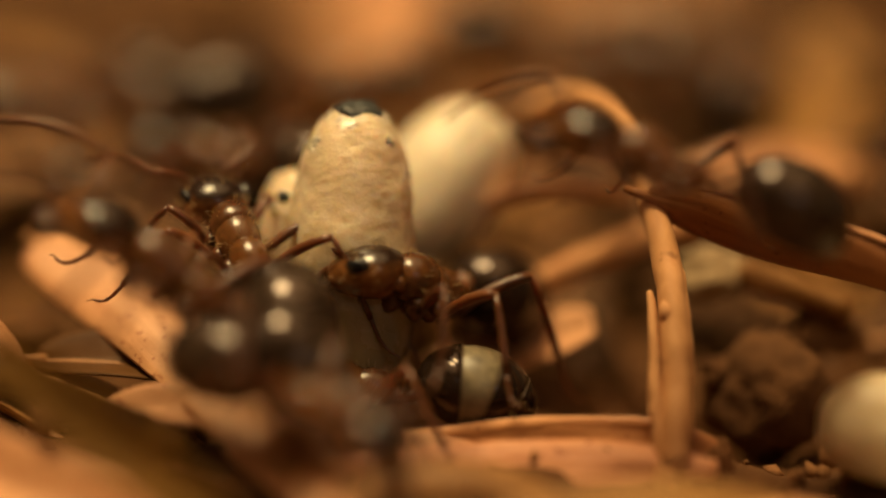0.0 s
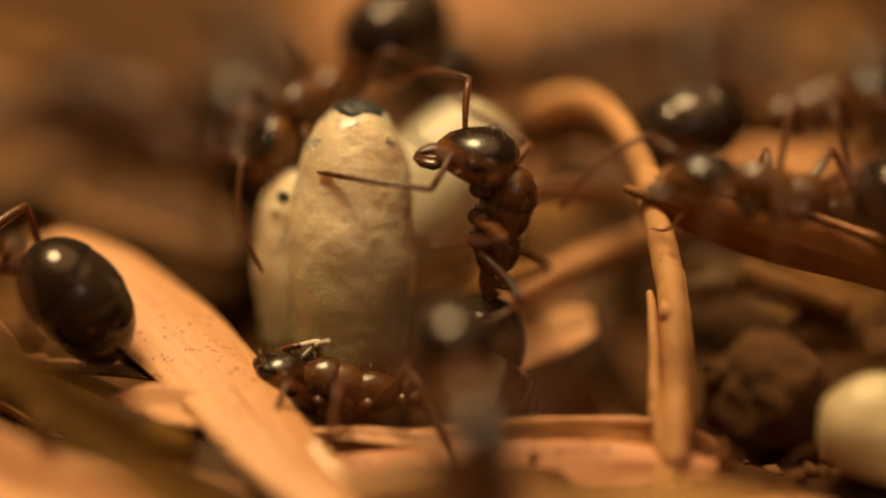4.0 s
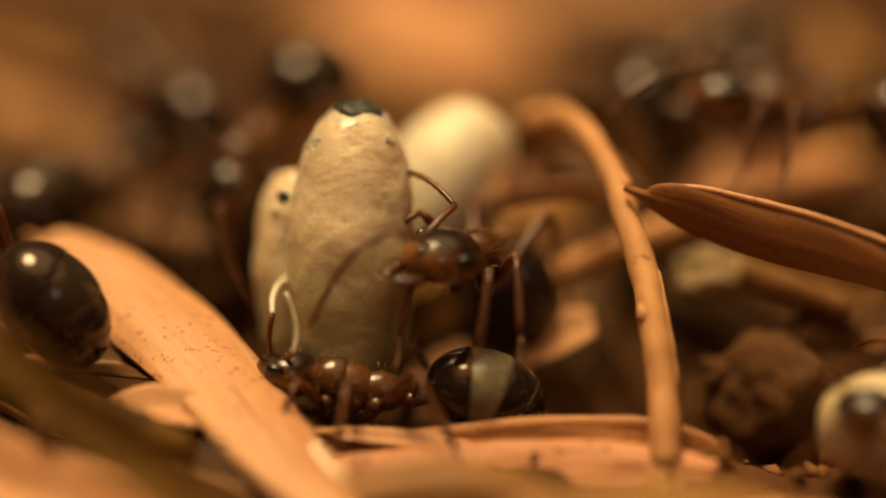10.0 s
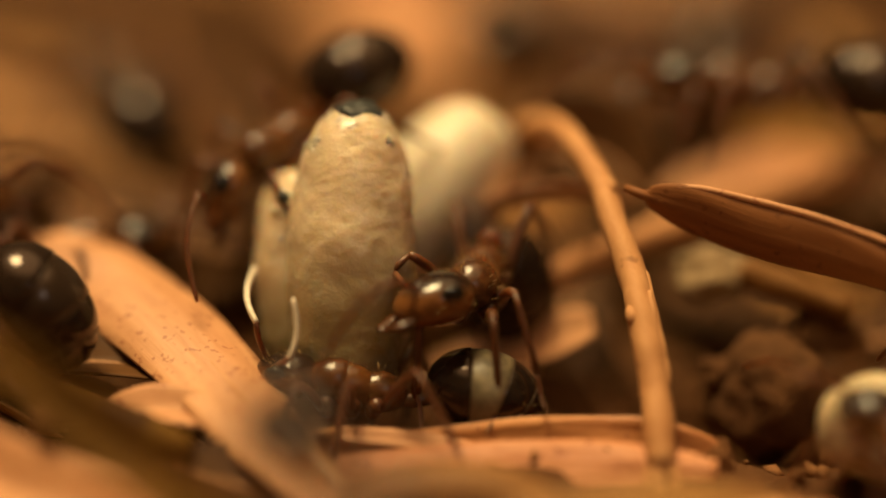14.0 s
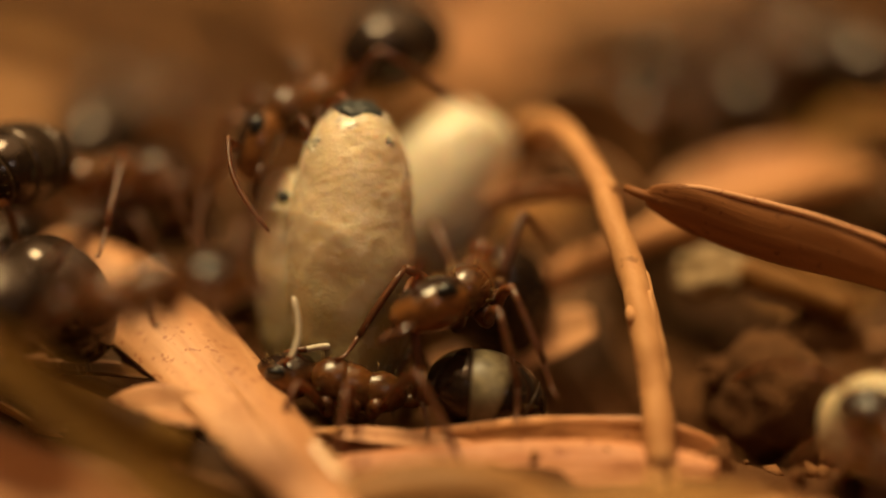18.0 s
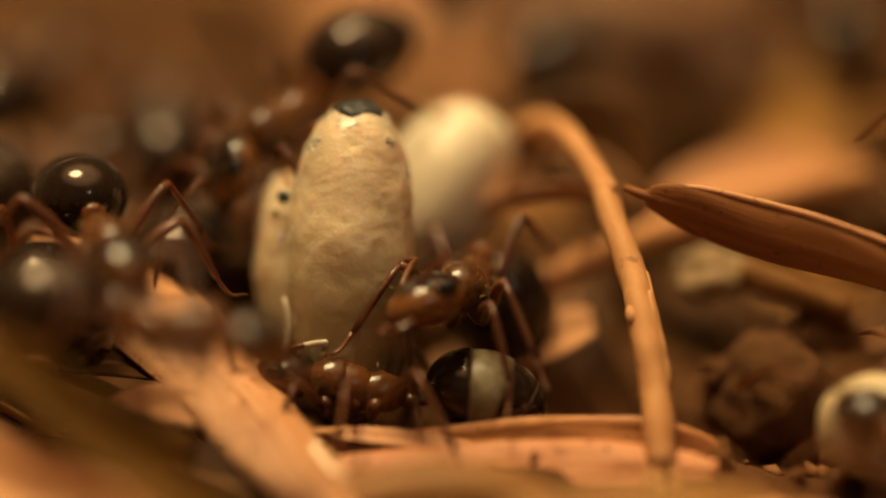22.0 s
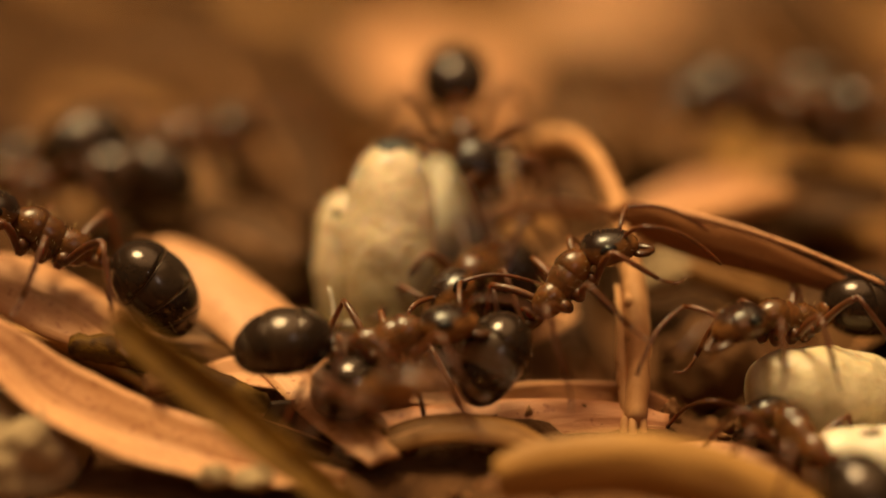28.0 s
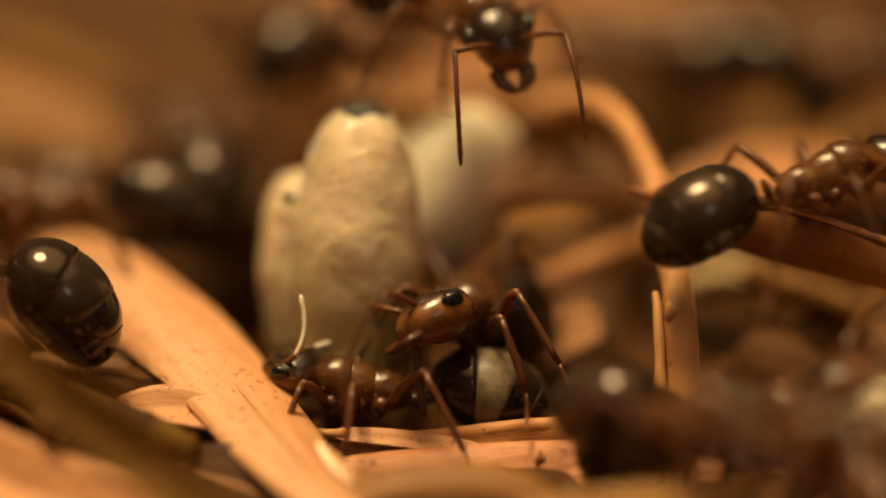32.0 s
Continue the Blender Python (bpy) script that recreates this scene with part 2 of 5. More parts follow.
def egg(length, radius, n=14, blunt=0.0, lean=0.05):
    """Points along x and radii of an egg of that length about the origin."""
    pts, radii = [], []
    for i in range(n + 1):
        a = math.pi * i / n
        x = -math.cos(a)
        pts.append((x * length / 2, 0, 0))
        radii.append(max(0.012, radius * math.sin(a) ** (0.80 - blunt * 0.25) * (1 - lean * x)))
    return pts, radii


# ---------------------------------------------------------------- litter
def leaf_mesh(line, width, up=(0, 0, 1), curl=0.35, thick=0.16, taper=0.8, blunt=0.5, seed=0.0, steps=6, rib=0.12):
    """A long dry leaf: a trough-shaped blade with a raised midrib, two skins and a rolled margin."""
    pts = smooth_line(line, steps)
    n = len(pts)
    bm = bmesh.new()
    cols = 10
    top, low = [], []
    up = Vector(up)
    for i, p in enumerate(pts):
        t = i / (n - 1)
        d = (pts[min(i + 1, n - 1)] - pts[max(i - 1, 0)]).normalized()
        s = d.cross(up)
        s = s.normalized() if s.length > 1e-4 else d.orthogonal().normalized()
        h = s.cross(d)
        w = width * 0.5 * min(1.0, max(0.10, (math.sin(math.pi * min(1, 0.06 + t * 0.5 / blunt)) if t < blunt else
                                              math.sin(math.pi * min(0.97, 0.5 + (t - blunt) * 0.5 / (1 - blunt)))) ** taper))
        ra, rb = [], []
        for k in range(cols + 1):
            u = -1 + 2 * k / cols
            wob = 0.05 * width * noise.noise(Vector((p.x * 0.5 + seed, p.y * 0.5, u * 1.3)))
            z = curl * w * (u * u) + wob - rib * width * 0.5 * max(0, 1 - abs(u) * 4)
            q = p + s * (w * u) + h * z
            ra.append(bm.verts.new(q + h * thick * 0.5 * (1 - 0.6 * abs(u) ** 4)))
            rb.append(bm.verts.new(q - h * thick * 0.5 * (1 - 0.6 * abs(u) ** 4)))
        top.append(ra)
        low.append(rb)
    uv = bm.loops.layers.uv.new("leaf")
    run = [0.0]
    for p, q in zip(pts, pts[1:]):
        run.append(run[-1] + (q - p).length)
    spot = {}
    for skin in (top, low):
        for i in range(n):
            for k in range(cols + 1):
                spot[skin[i][k]] = ((run[i] + seed * 7) * MM, (k / cols - 0.5) * width * MM + seed * 3 * MM)
    for i in range(n - 1):
        for k in range(cols):
            bm.faces.new((top[i][k], top[i][k + 1], top[i + 1][k + 1], top[i + 1][k]))
            bm.faces.new((low[i][k + 1], low[i][k], low[i + 1][k], low[i + 1][k + 1]))
        bm.faces.new((top[i][0], top[i + 1][0], low[i + 1][0], low[i][0]))
        bm.faces.new((top[i + 1][cols], top[i][cols], low[i][cols], low[i + 1][cols]))
    for i in (0, n - 1):
        for k in range(cols):
            bm.faces.new((top[i][k], low[i][k], low[i][k + 1], top[i][k + 1]) if i == 0 else
                         (top[i][k + 1], low[i][k + 1], low[i][k], top[i][k]))
    for f in bm.faces:
        for lo in f.loops:
            lo[uv].uv = spot[lo.vert]
    return bm


def leaf_thing(line, width, mat, name="dry_leaf", **how):
    """A leaf with its midrib and its broken stalk as parts."""
    ob = new(name)
    part("blade", leaf_mesh(line, width, **how), mat, ob)
    up = Vector(how.get("up", (0, 0, 1)))
    pts = smooth_line(line, 4)
    n = len(pts)
    lift = how.get("thick", 0.16) * 0.30 - how.get("rib", 0.12) * width * 0.5
    rib = []
    slim = how.get("rib", 0.12) < 0.04
    for i, p in enumerate(pts):
        d = (pts[min(i + 1, n - 1)] - pts[max(i - 1, 0)]).normalized()
        s = d.cross(up).normalized()
        rib.append(p + s.cross(d) * lift)
    part("midrib", sweep(bmesh.new(), rib, [width * (0.022 if slim else 0.050 - 0.03 * i / n) for i in range(n)], 7, 0.8), M_RIB, ob, "raised pale midrib")
    a, d = pts[0], (pts[0] - pts[2]).normalized()
    part("leaf_stalk", sweep(bmesh.new(), [a - d * 0.3, a + d * 0.25, a + d * 0.6 + up * 0.05], [0.16, 0.12, 0.09], 8, lump=0.3), M_RIB, ob)
    return ob


def leaf(label, line, width, mat=M_LEAF, name="dry_leaf", category="leaf", **how):
    mid = Vector(line[len(line) // 2])
    ob = leaf_thing([Vector(p) - mid for p in line], width, mat, name, **how)
    ob.location = mid * MM
    return tagged(ob, label, category, "dry leaves of the nest")


def twig(label, line, r0, r1, mat=M_TWIG, lump=0.25, segs=12, flat=1.0, name="twig", category="twig", steps=6):
    mid = Vector(line[0])
    pts = smooth_line([Vector(p) - mid for p in line], steps)
    n = len(pts) - 1
    radii = [(r0 + (r1 - r0) * i / n) * (0.55 if i in (0, n) else 1) for i in range(n + 1)]
    ob = new(name)
    part("bark", sweep(bmesh.new(), pts, radii, segs, flat, lump=lump, grain=1.6, seed=r0 * 7), mat, ob)
    for f in (0.28, 0.55, 0.8):
        i = int(f * n)
        d = (pts[i + 1] - pts[i]).normalized()
        side = d.orthogonal().normalized()
        c = pts[i] + side * radii[i] * 0.75 * (1 if f > 0.5 else -1)
        part("knot", sweep(bmesh.new(), [c - d * 0.32, c - d * 0.14, c + d * 0.1, c + d * 0.3], [0.06, radii[i] * 0.42, radii[i] * 0.36, 0.05], 9, lump=0.4, grain=3), mat, ob)
    ob.location = mid * MM
    return tagged(ob, label, category, "twigs of the nest")


# ground of the nest: one uneven sheet that rises away from the lens
def ground_height(x, y):
    h = -4.9 + 0.5 * noise.noise(Vector((x * 0.16, y * 0.16, 0))) + 0.35 * noise.noise(Vector((x * 0.5, y * 0.5, 3)))
    h += 0.16 * noise.noise(Vector((x * 1.4, y * 1.4, 7)))
    h -= 1.6 * math.exp(-((x - 7.5) ** 2 + (y - 4.0) ** 2) / 16)
    h -= min(4.0, 0.38 * max(0, -2.5 - y))
    return h + 0.02 * max(0, y - 12)


def build_ground():
    bm = bmesh.new()
    xs = [-400, -200, -100, -60] + [-40 + 0.7 * i for i in range(115)] + [60, 100, 200, 400]
    ys = [-300, -150, -80, -40] + [-26 + 0.7 * i for i in range(150)] + [90, 120, 200, 500, 1500]
    grid = [[bm.verts.new((x, y, ground_height(max(-60, min(60, x)), max(-40, min(90, y))))) for x in xs] for y in ys]
    for r0, r1 in zip(grid, grid[1:]):
        for k in range(len(xs) - 1):
            bm.faces.new((r0[k], r0[k + 1], r1[k + 1], r1[k]))
    return tagged(part("ground", bm, M_SOIL), "dark brown crumbly soil of the ant nest", "ground", kind="structure")


build_ground()

# the large pieces near the brood
long_leaf = leaf("long orange-tan dry leaf lying aslant with a pale worn tip and painted glint", [(-10.31, 4.2, -0.88), (-9.3, 3.3, -1.15), (-8.16, 2.3, -1.57), (-6.87, 0.9, -2.14), (-5.52, -0.9, -2.97), (-4.34, -2.8, -3.78), (-3.27, -4.4, -4.55), (-2.33, -5.8, -5.23)], 2.7,
     up=(0.45, -0.95, 0.75), curl=-0.22, thick=0.22, blunt=0.45, taper=0.35, seed=1, rib=0.02)
# thin patch near the tip that paints the glint on the worn leaf
glint_line = [Vector(p) - Vector((-5.52, -0.9, -2.97)) for p in ((-3.67, -3.6, -4.05), (-3.34, -4.05, -4.3), (-3.03, -4.5, -4.52), (-2.72, -4.95, -4.73))]
across = (glint_line[-1] - glint_line[0]).cross(Vector((0.45, -0.95, 0.75))).normalized()
proud = across.cross((glint_line[-1] - glint_line[0]).normalized())
part("worn_patch", leaf_mesh([p - across * 0.55 - proud * 0.005 for p in glint_line], 0.5, up=(0.45, -0.95, 0.75), curl=-0.2, thick=0.05, taper=0.9, rib=0.0), M_WORN_GLINT, long_leaf, "pale glossy worn spot with a glint put into its colour")
RED_LINE = [(5.12, 1.29, 1.04), (6.16, 1.0, 0.74), (7.7, 0.56, 0.28), (9.49, -0.06, -0.10), (11.55, -0.63, -0.66), (13.74, -1.21, -1.3)]
red_leaf = leaf("red-brown dry leaf standing on edge, shaded face and lit orange rim put in by colour", RED_LINE, 1.55, mat=M_LEAF_RED_SHADED,
                up=(0.0, 0.95, 0.30), curl=0.25, thick=0.2, blunt=0.42, taper=0.7, seed=2, rib=0.05)
for o in red_leaf.children:
    if not o.name.startswith("blade"):
        o.data.materials[0] = M_LEAF_RED_SHADED
# bright strip along the top edge that paints in the sunlit rim
rim = [Vector(q) - Vector(RED_LINE[3]) + Vector((0, 0.0, h)) for q, h in zip(RED_LINE, (0.10, 0.60, 0.84, 0.86, 0.76, 0.56))]
part("rolled_margin", sweep(bmesh.new(), smooth_line(rim, 5), [0.05] + [0.09] * 24 + [0.05], 8, lump=0.2, grain=2.5), M_LEAF, red_leaf, "orange rolled edge, sunlight put into its colour")
leaf("curled orange-brown bark strip with a frayed end", [(-3.41, -1.8, -5.27), (-0.89, -1.8, -5.22), (1.05, -1.8, -5.08), (3.16, -1.8, -4.92), (5.1, -1.8, -4.87), (6.99, -2, -5.21)], 1.9,
     up=(0.05, -0.75, 0.75), curl=0.55, thick=0.25, taper=0.25, seed=3, mat=M_CURL, name="bark_strip", category="bark")
leaf("flat pinkish-orange dry leaf at the foot of the brood", [(-4.35, -2.90, -5.55), (-2.00, -2.80, -5.32), (1.05, -2.70, -5.12), (4.11, -2.70, -5.00), (6.73, -2.90, -5.06)], 1.9, up=(0, -0.85, 0.55), curl=-0.15, seed=4, taper=0.3, thick=0.22, rib=0.03, mat=M_PINK)
leaf("small scalloped orange dry leaf", [(-8.86, -1.51, -4), (-7.3, -1.72, -3.61), (-5.9, -1.96, -3.73), (-4.35, -2.48, -4.16)], 1.2, up=(0, -0.7, 1), curl=0.3, seed=5)
leaf("pinkish-orange broken leaf under a twig", [(-0.3, 3.6, -4.4), (1.2, 3.6, -3.8), (2.6, 3.4, -3.3), (3.85, 3.1, -2.75)], 1.5, up=(0.1, -0.8, 1), curl=0.25, seed=6, taper=0.22)
leaf("dark brown curled leaf behind the bowed stem", [(1.56, 5.73, 0.25), (2.9, 6.94, 0.95), (4.23, 6.9, 0.81), (5.39, 6.15, -0.15)], 3.0, mat=M_LEAF_SHADY, up=(0, -1, 0.6), curl=0.4, seed=7)
leaf("dry leaf with a thin lit orange rim", [(0.82, 4.71, -0.11), (2.13, 5, 0.2), (3.6, 5.21, 0.22), (4.91, 5.16, 0.01)], 1.3, up=(0, 0.3, 1), curl=0.3, seed=8)
leaf("broad orange leaf with a fine red-brown grain", [(-15.98, -4.2, -1.1), (-14.37, -4.6, -2.35), (-13, -5, -3.45), (-10.7, -5.4, -4.5), (-8.5, -5.75, -5.15), (-6.2, -6.1, -5.6), (-3.6, -6.3, -5.9)], 2.4, up=(0.2, -0.85, 1), curl=0.45, seed=9, taper=0.6, thick=0.25)
leaf("brown leaf standing on edge with a thin lit rim", [(1.17, -8, -5.32), (2.57, -8, -4.99), (5.03, -8, -4.81), (7.14, -8, -5.14), (8.73, -8, -5.65), (10.33, -8, -6.24), (11.57, -8, -6.98)], 2.0, mat=M_LEAF_TAN, up=(0, -1, 0.05), curl=-0.4, seed=10, taper=0.3, thick=0.3, rib=0.02)
leaf("blunt orange leaf pointing across the bark strip", [(-3.1, -5, -5.16), (-0.95, -4.82, -4.47), (1.2, -5.03, -4.46), (2.9, -5.36, -5.1)], 1.3, mat=M_LEAF_MID, up=(0, -0.6, 1), curl=-0.25, seed=12, taper=0.4)
leaf("brown-orange leaf sloping down beside a cocoon", [(6.6, -4.64, -5.36), (8.73, -5.08, -5.51), (10.84, -5.85, -6.12), (12.95, -6.54, -7.22)], 1.3, up=(0.1, -0.5, 1), curl=0.2, seed=13, taper=0.5)
# two leaves low down, their shade painted in by the dark material
leaf("leaf under the twig, shade put into its dark colour", [(-6.56, -3.58, -4.45), (-4.56, -4.14, -5.04), (-2.39, -4.98, -5.92)], 2.0, mat=M_LEAF_SHADY, up=(0, -0.5, 1), seed=14)
leaf("brown dry leaf beneath the long leaf, shade put into its colour", [(-10.31, 1.06, -3.19), (-8.28, 0.48, -3.03), (-6.41, -0.01, -3.33)], 1.8, mat=M_LEAF_SHADY, up=(0, -0.5, 1), seed=11)
leaf("narrow olive-brown leaf leaning on the broad leaf", [(-10.80, -6.80, -0.39), (-9.03, -7.30, -1.76), (-7.26, -7.80, -3.09), (-5.32, -8.60, -4.46), (-2.86, -9.50, -6.22)], 1.4, mat=M_OLIVE, up=(0.25, -1.0, 0.15), curl=0.5, thick=0.25, seed=15, taper=0.4)
leaf("thin pale sliver of leaf behind the bark strip", [(-2.78, -1.6, -4.30), (-1.45, -1.7, -4.38), (-0.2, -1.8, -4.50), (0.92, -1.9, -4.64)], 0.55, up=(0, -0.8, 1), curl=0.2, thick=0.1, seed=16, taper=0.4, rib=0.03)
twig("dark weathered twig lying under the broad leaf", [(-12.55, -1.9, -2.59), (-10.31, -2.3, -2.84), (-8.2, -2.9, -3.46), (-6.11, -3.5, -4.22)], 0.50, 0.40, M_OLIVE, 0.35)
twig("straight pale tan twig lying across the litter", [(0.96, 3.66, -2.69), (3.15, 4.33, -1.66), (5.06, 5.1, -1.03), (8.36, 6.52, -0.32), (11.35, 7.87, 0.13)], 0.42, 0.36, M_TWIG, 0.2)
twig("brown twig leaning over a hollow", [(7.62, 3.6, -1.41), (8.91, 3.3, -1.88), (10.5, 3.1, -2.4)], 0.45, 0.35, M_LEAF_MID, 0.3)


def pebble(label, c, r, mat, seed, stretch=(1.2, 1.0, 0.8)):
    bm = bmesh.new()
    bmesh.ops.create_icosphere(bm, subdivisions=4, radius=r)
    for v in bm.verts:
        v.co = Vector((v.co.x * stretch[0], v.co.y * stretch[1], v.co.z * stretch[2])) * (1 + 0.40 * noise.noise(v.co * 1.3 / r + Vector((seed, 0, 0))) + 0.16 * noise.noise(v.co * 3.4 / r + Vector((0, seed, 0))))
    ob = part("pebble", bm, mat)
    ob.location = Vector(c) * MM
    return tagged(ob, label, "pebble", "crumbs of the nest")


pebble("pale grainy pebble wedged under a leaf", (6.91, 4.31, -1.73), 0.85, M_STONE, 1)
pebble("small tan crumb of resin", (8.8, 2.41, -3.56), 0.5, M_CRUMB, 2)
pebble("brown crumb of soil", (7.28, 2.15, -3.78), 0.6, M_SOIL, 3)
pebble("dark brown clod of soil in the hollow", (8.23, 2.01, -4.34), 1.45, M_GALL, 8, (1, 1, 1))
pebble("smaller dark clod of soil", (9.69, 3.75, -3.17), 0.9, M_GALL, 9)
pebble("round grey-brown pebble under the broad leaf", (-14.15, -4.88, -5.52), 2.1, M_STONE, 4, (1, 1, 0.95))
pebble("small pale crumb beside a leaf tip", (-7.73, -6.8, -5.5), 0.42, M_STONE, 5)
pebble("pale rounded crumb on the fallen leaves", (-6.45, -6.8, -5.61), 0.5, M_STONE, 11)
pebble("dark crumb of bark", (-9.45, -4.49, -3.14), 0.5, M_SOIL, 6)
pebble("frayed brown crumb at the end of a bark strip", (6.83, -2.25, -4.9), 0.42, M_CRUMB, 7, (0.8, 0.8, 1.3))

# the bowed stem: an upright stalk whose thin end arches back over the brood
STEM = (5.66, -2.79, -4.98)
stem = twig("tan stem bent over into an arch, split along its lower half", [STEM, (5.74, -2.2, -4.02), (5.78, -1.55, -3.2), (5.76, -0.95, -2.2), (5.7, -0.3, -1.36), (5.59, 0.5, -0.55), (5.37, 1.2, 0.3), (5.23, 1.8, 0.88), (5.02, 2.6, 1.5), (4.61, 3.5, 2.18), (4.15, 4.7, 2.47), (3.45, 5.9, 2.49), (2.67, 6.9, 2.1), (2.02, 7.5, 1.28), (1.65, 7.6, 0.11)],
            0.50, 0.34, M_TWIG, 0.14, 16, 0.82, name="bent_stem", category="stem", steps=4)
twig("slender upright splinter beside the bent stem", [(5.47, -2.60, -4.99), (5.32, -2.10, -4.05), (5.24, -1.60, -3.18), (5.22, -1.00, -2.19), (5.18, -0.40, -1.41), (5.13, -0.10, -1.05)], 0.30, 0.10, M_TWIG, 0.2, 10, 0.8, name="stem_splinter", category="stem")
ridge = [Vector(q) - Vector(STEM) + Vector((0.33, 0.02, 0)) for q in ((5.78, -1.55, -3.2), (5.76, -0.95, -2.2), (5.7, -0.3, -1.36), (5.59, 0.5, -0.55))]
part("bark_ridge", sweep(bmesh.new(), smooth_line(ridge, 4), [0.03] + [0.11] * 11 + [0.03], 8, lump=0.25, grain=3), M_TWIG, stem, "pale raised ridge of bark")
for k in range(6):
    a = k * 1.05 + 0.3
    side = Vector((0.34 * math.cos(a), 0.25 * math.sin(a), 0))
    part("splinter", sweep(bmesh.new(), [side * 0.6 + Vector((0, 0.25, 0.5)), side + Vector((0, 0, 0.05)), side * 1.2 + Vector((0, -0.25, -0.45 - 0.12 * (k % 3))), side * 1.5 + Vector((0, -0.4, -0.95 - 0.2 * (k % 2)))],
         [0.13, 0.16, 0.10, 0.02], 7, lump=0.3, grain=3), M_TWIG, stem, "frayed splinter")

# broad leaves further back that catch the light
leaf("broad sunlit orange leaf lying on the litter", [(-3.55, 30.12, 0.95), (-1.43, 26.84, 0.19), (0.5, 24.9, -0.2), (2.0, 23.2, -0.4)], 4.2, up=(0, -0.6, 1), seed=21, taper=0.4)
leaf("wide brown leaf back in the litter", [(-14.85, 16.68, 0.77), (-12.17, 15.04, 0.4), (-10.21, 13.86, -0.22), (-8.55, 12.06, -1.24)], 2.6, mat=M_LEAF_MID, up=(0.2, -0.7, 1), seed=22, taper=0.4)
leaf("golden-tan leaf standing up in the litter", [(12.52, 19.03, 1.92), (11.27, 17.21, 0.82), (10.35, 15.4, -0.24), (8.43, 12.17, -0.79)], 2.6, up=(-0.3, -0.8, 1), seed=23, taper=0.5, mat=M_LEAF_TAN)
leaf("pinkish-orange leaf lying beyond the bent stem", [(5.95, 8.52, -0.95), (7.78, 9.16, -0.48), (9.2, 9.6, -0.28), (10.7, 10.2, -0.3)], 1.8, up=(0, -0.6, 1), seed=24, taper=0.5)
# dark-coloured leaves that paint in the shaded stretches of the litter
leaf("dark curled leaf lying on the litter", [(2.72, 20.68, 0.26), (5.17, 20.72, 0.42), (7.52, 18.6, 0.2), (8.93, 15.32, -0.55)], 4.0, mat=M_LEAF_SHADY, up=(0, -0.9, 0.8), seed=25, taper=0.4)
leaf("dark brown leaf back in the litter", [(-8.58, 20.91, 1.21), (-7.22, 16.64, 0.62), (-5.93, 12.32, -0.19), (-5.34, 9.03, -0.99)], 3.4, mat=M_LEAF_SHADY, up=(0.2, -0.8, 0.8), seed=26, taper=0.4)
leaf("dark brown leaf behind the long leaf", [(-9.86, 9.03, -0.99), (-7.51, 7.43, -1.22), (-5.36, 5.79, -1.58)], 2.6, mat=M_LEAF_SHADY, up=(0, -0.5, 1), seed=27, taper=0.4)

# dark leaves added to darken the sides and back, shade by colour
leaf("dark brown leaf propped up at the side of the litter", [(10.6, 17, 4.4), (12.1, 16, 2.85), (13.6, 15, 1.29), (14.8, 14, -0.09)], 2.6, mat=M_LEAF_SHADY, up=(0.3, -1, 0.3), seed=30, taper=0.4)
leaf("leaf beyond the red-brown leaf, shade put into its dark colour", [(10.9, 10.4, -0.12), (12.2, 10.2, -0.43), (13.65, 10, -0.53), (15.4, 10, -0.73)], 1.7, mat=M_LEAF_SHADY, up=(0, -0.9, 0.5), seed=31, taper=0.4)
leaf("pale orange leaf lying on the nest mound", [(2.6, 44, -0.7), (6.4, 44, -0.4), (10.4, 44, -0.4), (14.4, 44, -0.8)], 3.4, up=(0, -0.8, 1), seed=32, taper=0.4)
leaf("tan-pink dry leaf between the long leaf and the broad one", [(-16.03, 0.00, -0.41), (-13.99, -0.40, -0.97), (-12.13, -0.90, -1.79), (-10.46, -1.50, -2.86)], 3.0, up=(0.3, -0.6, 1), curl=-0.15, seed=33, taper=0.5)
leaf("broad dark brown leaf on the nest mound", [(7.32, 38.8, -1.47), (9.96, 36.79, -1.26), (12.45, 33.76, -1.02), (14.99, 28.64, -0.88)], 8.0, mat=M_LEAF_SHADY, up=(0, -0.6, 1), seed=28, taper=0.35)
leaf("dark broken leaf on the nest mound", [(-15.39, 36.79, -1.26), (-11.96, 34.8, -0.96), (-8.55, 31.79, -0.63), (-5.4, 27.78, -0.18)], 6.0, mat=M_LEAF_SHADY, up=(0, -0.6, 1), seed=29, taper=0.35)

# scattered litter: leaves, needles and crumbs over the whole floor of the nest
rng = random.Random(11)
kinds = []
for k in range(9):
    L = rng.uniform(7, 13)
    bow = rng.uniform(0.2, 1.4)
    line = [(-L / 2, 0, 0), (-L / 5, rng.uniform(-0.6, 0.6), bow), (L / 5, rng.uniform(-0.6, 0.6), bow * 0.9), (L / 2, 0, rng.uniform(-0.3, 0.4))]
    ob = leaf_thing(line, rng.uniform(1.6, 3.4), M_LEAF_GOLD if k % 3 else M_LEAF_SHADY, curl=rng.uniform(-0.3, 0.45), thick=0.2, seed=k * 3.1, taper=rng.uniform(0.4, 0.8), steps=4)
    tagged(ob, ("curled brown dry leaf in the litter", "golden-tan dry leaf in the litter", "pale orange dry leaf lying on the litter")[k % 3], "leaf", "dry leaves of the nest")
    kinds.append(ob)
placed = []
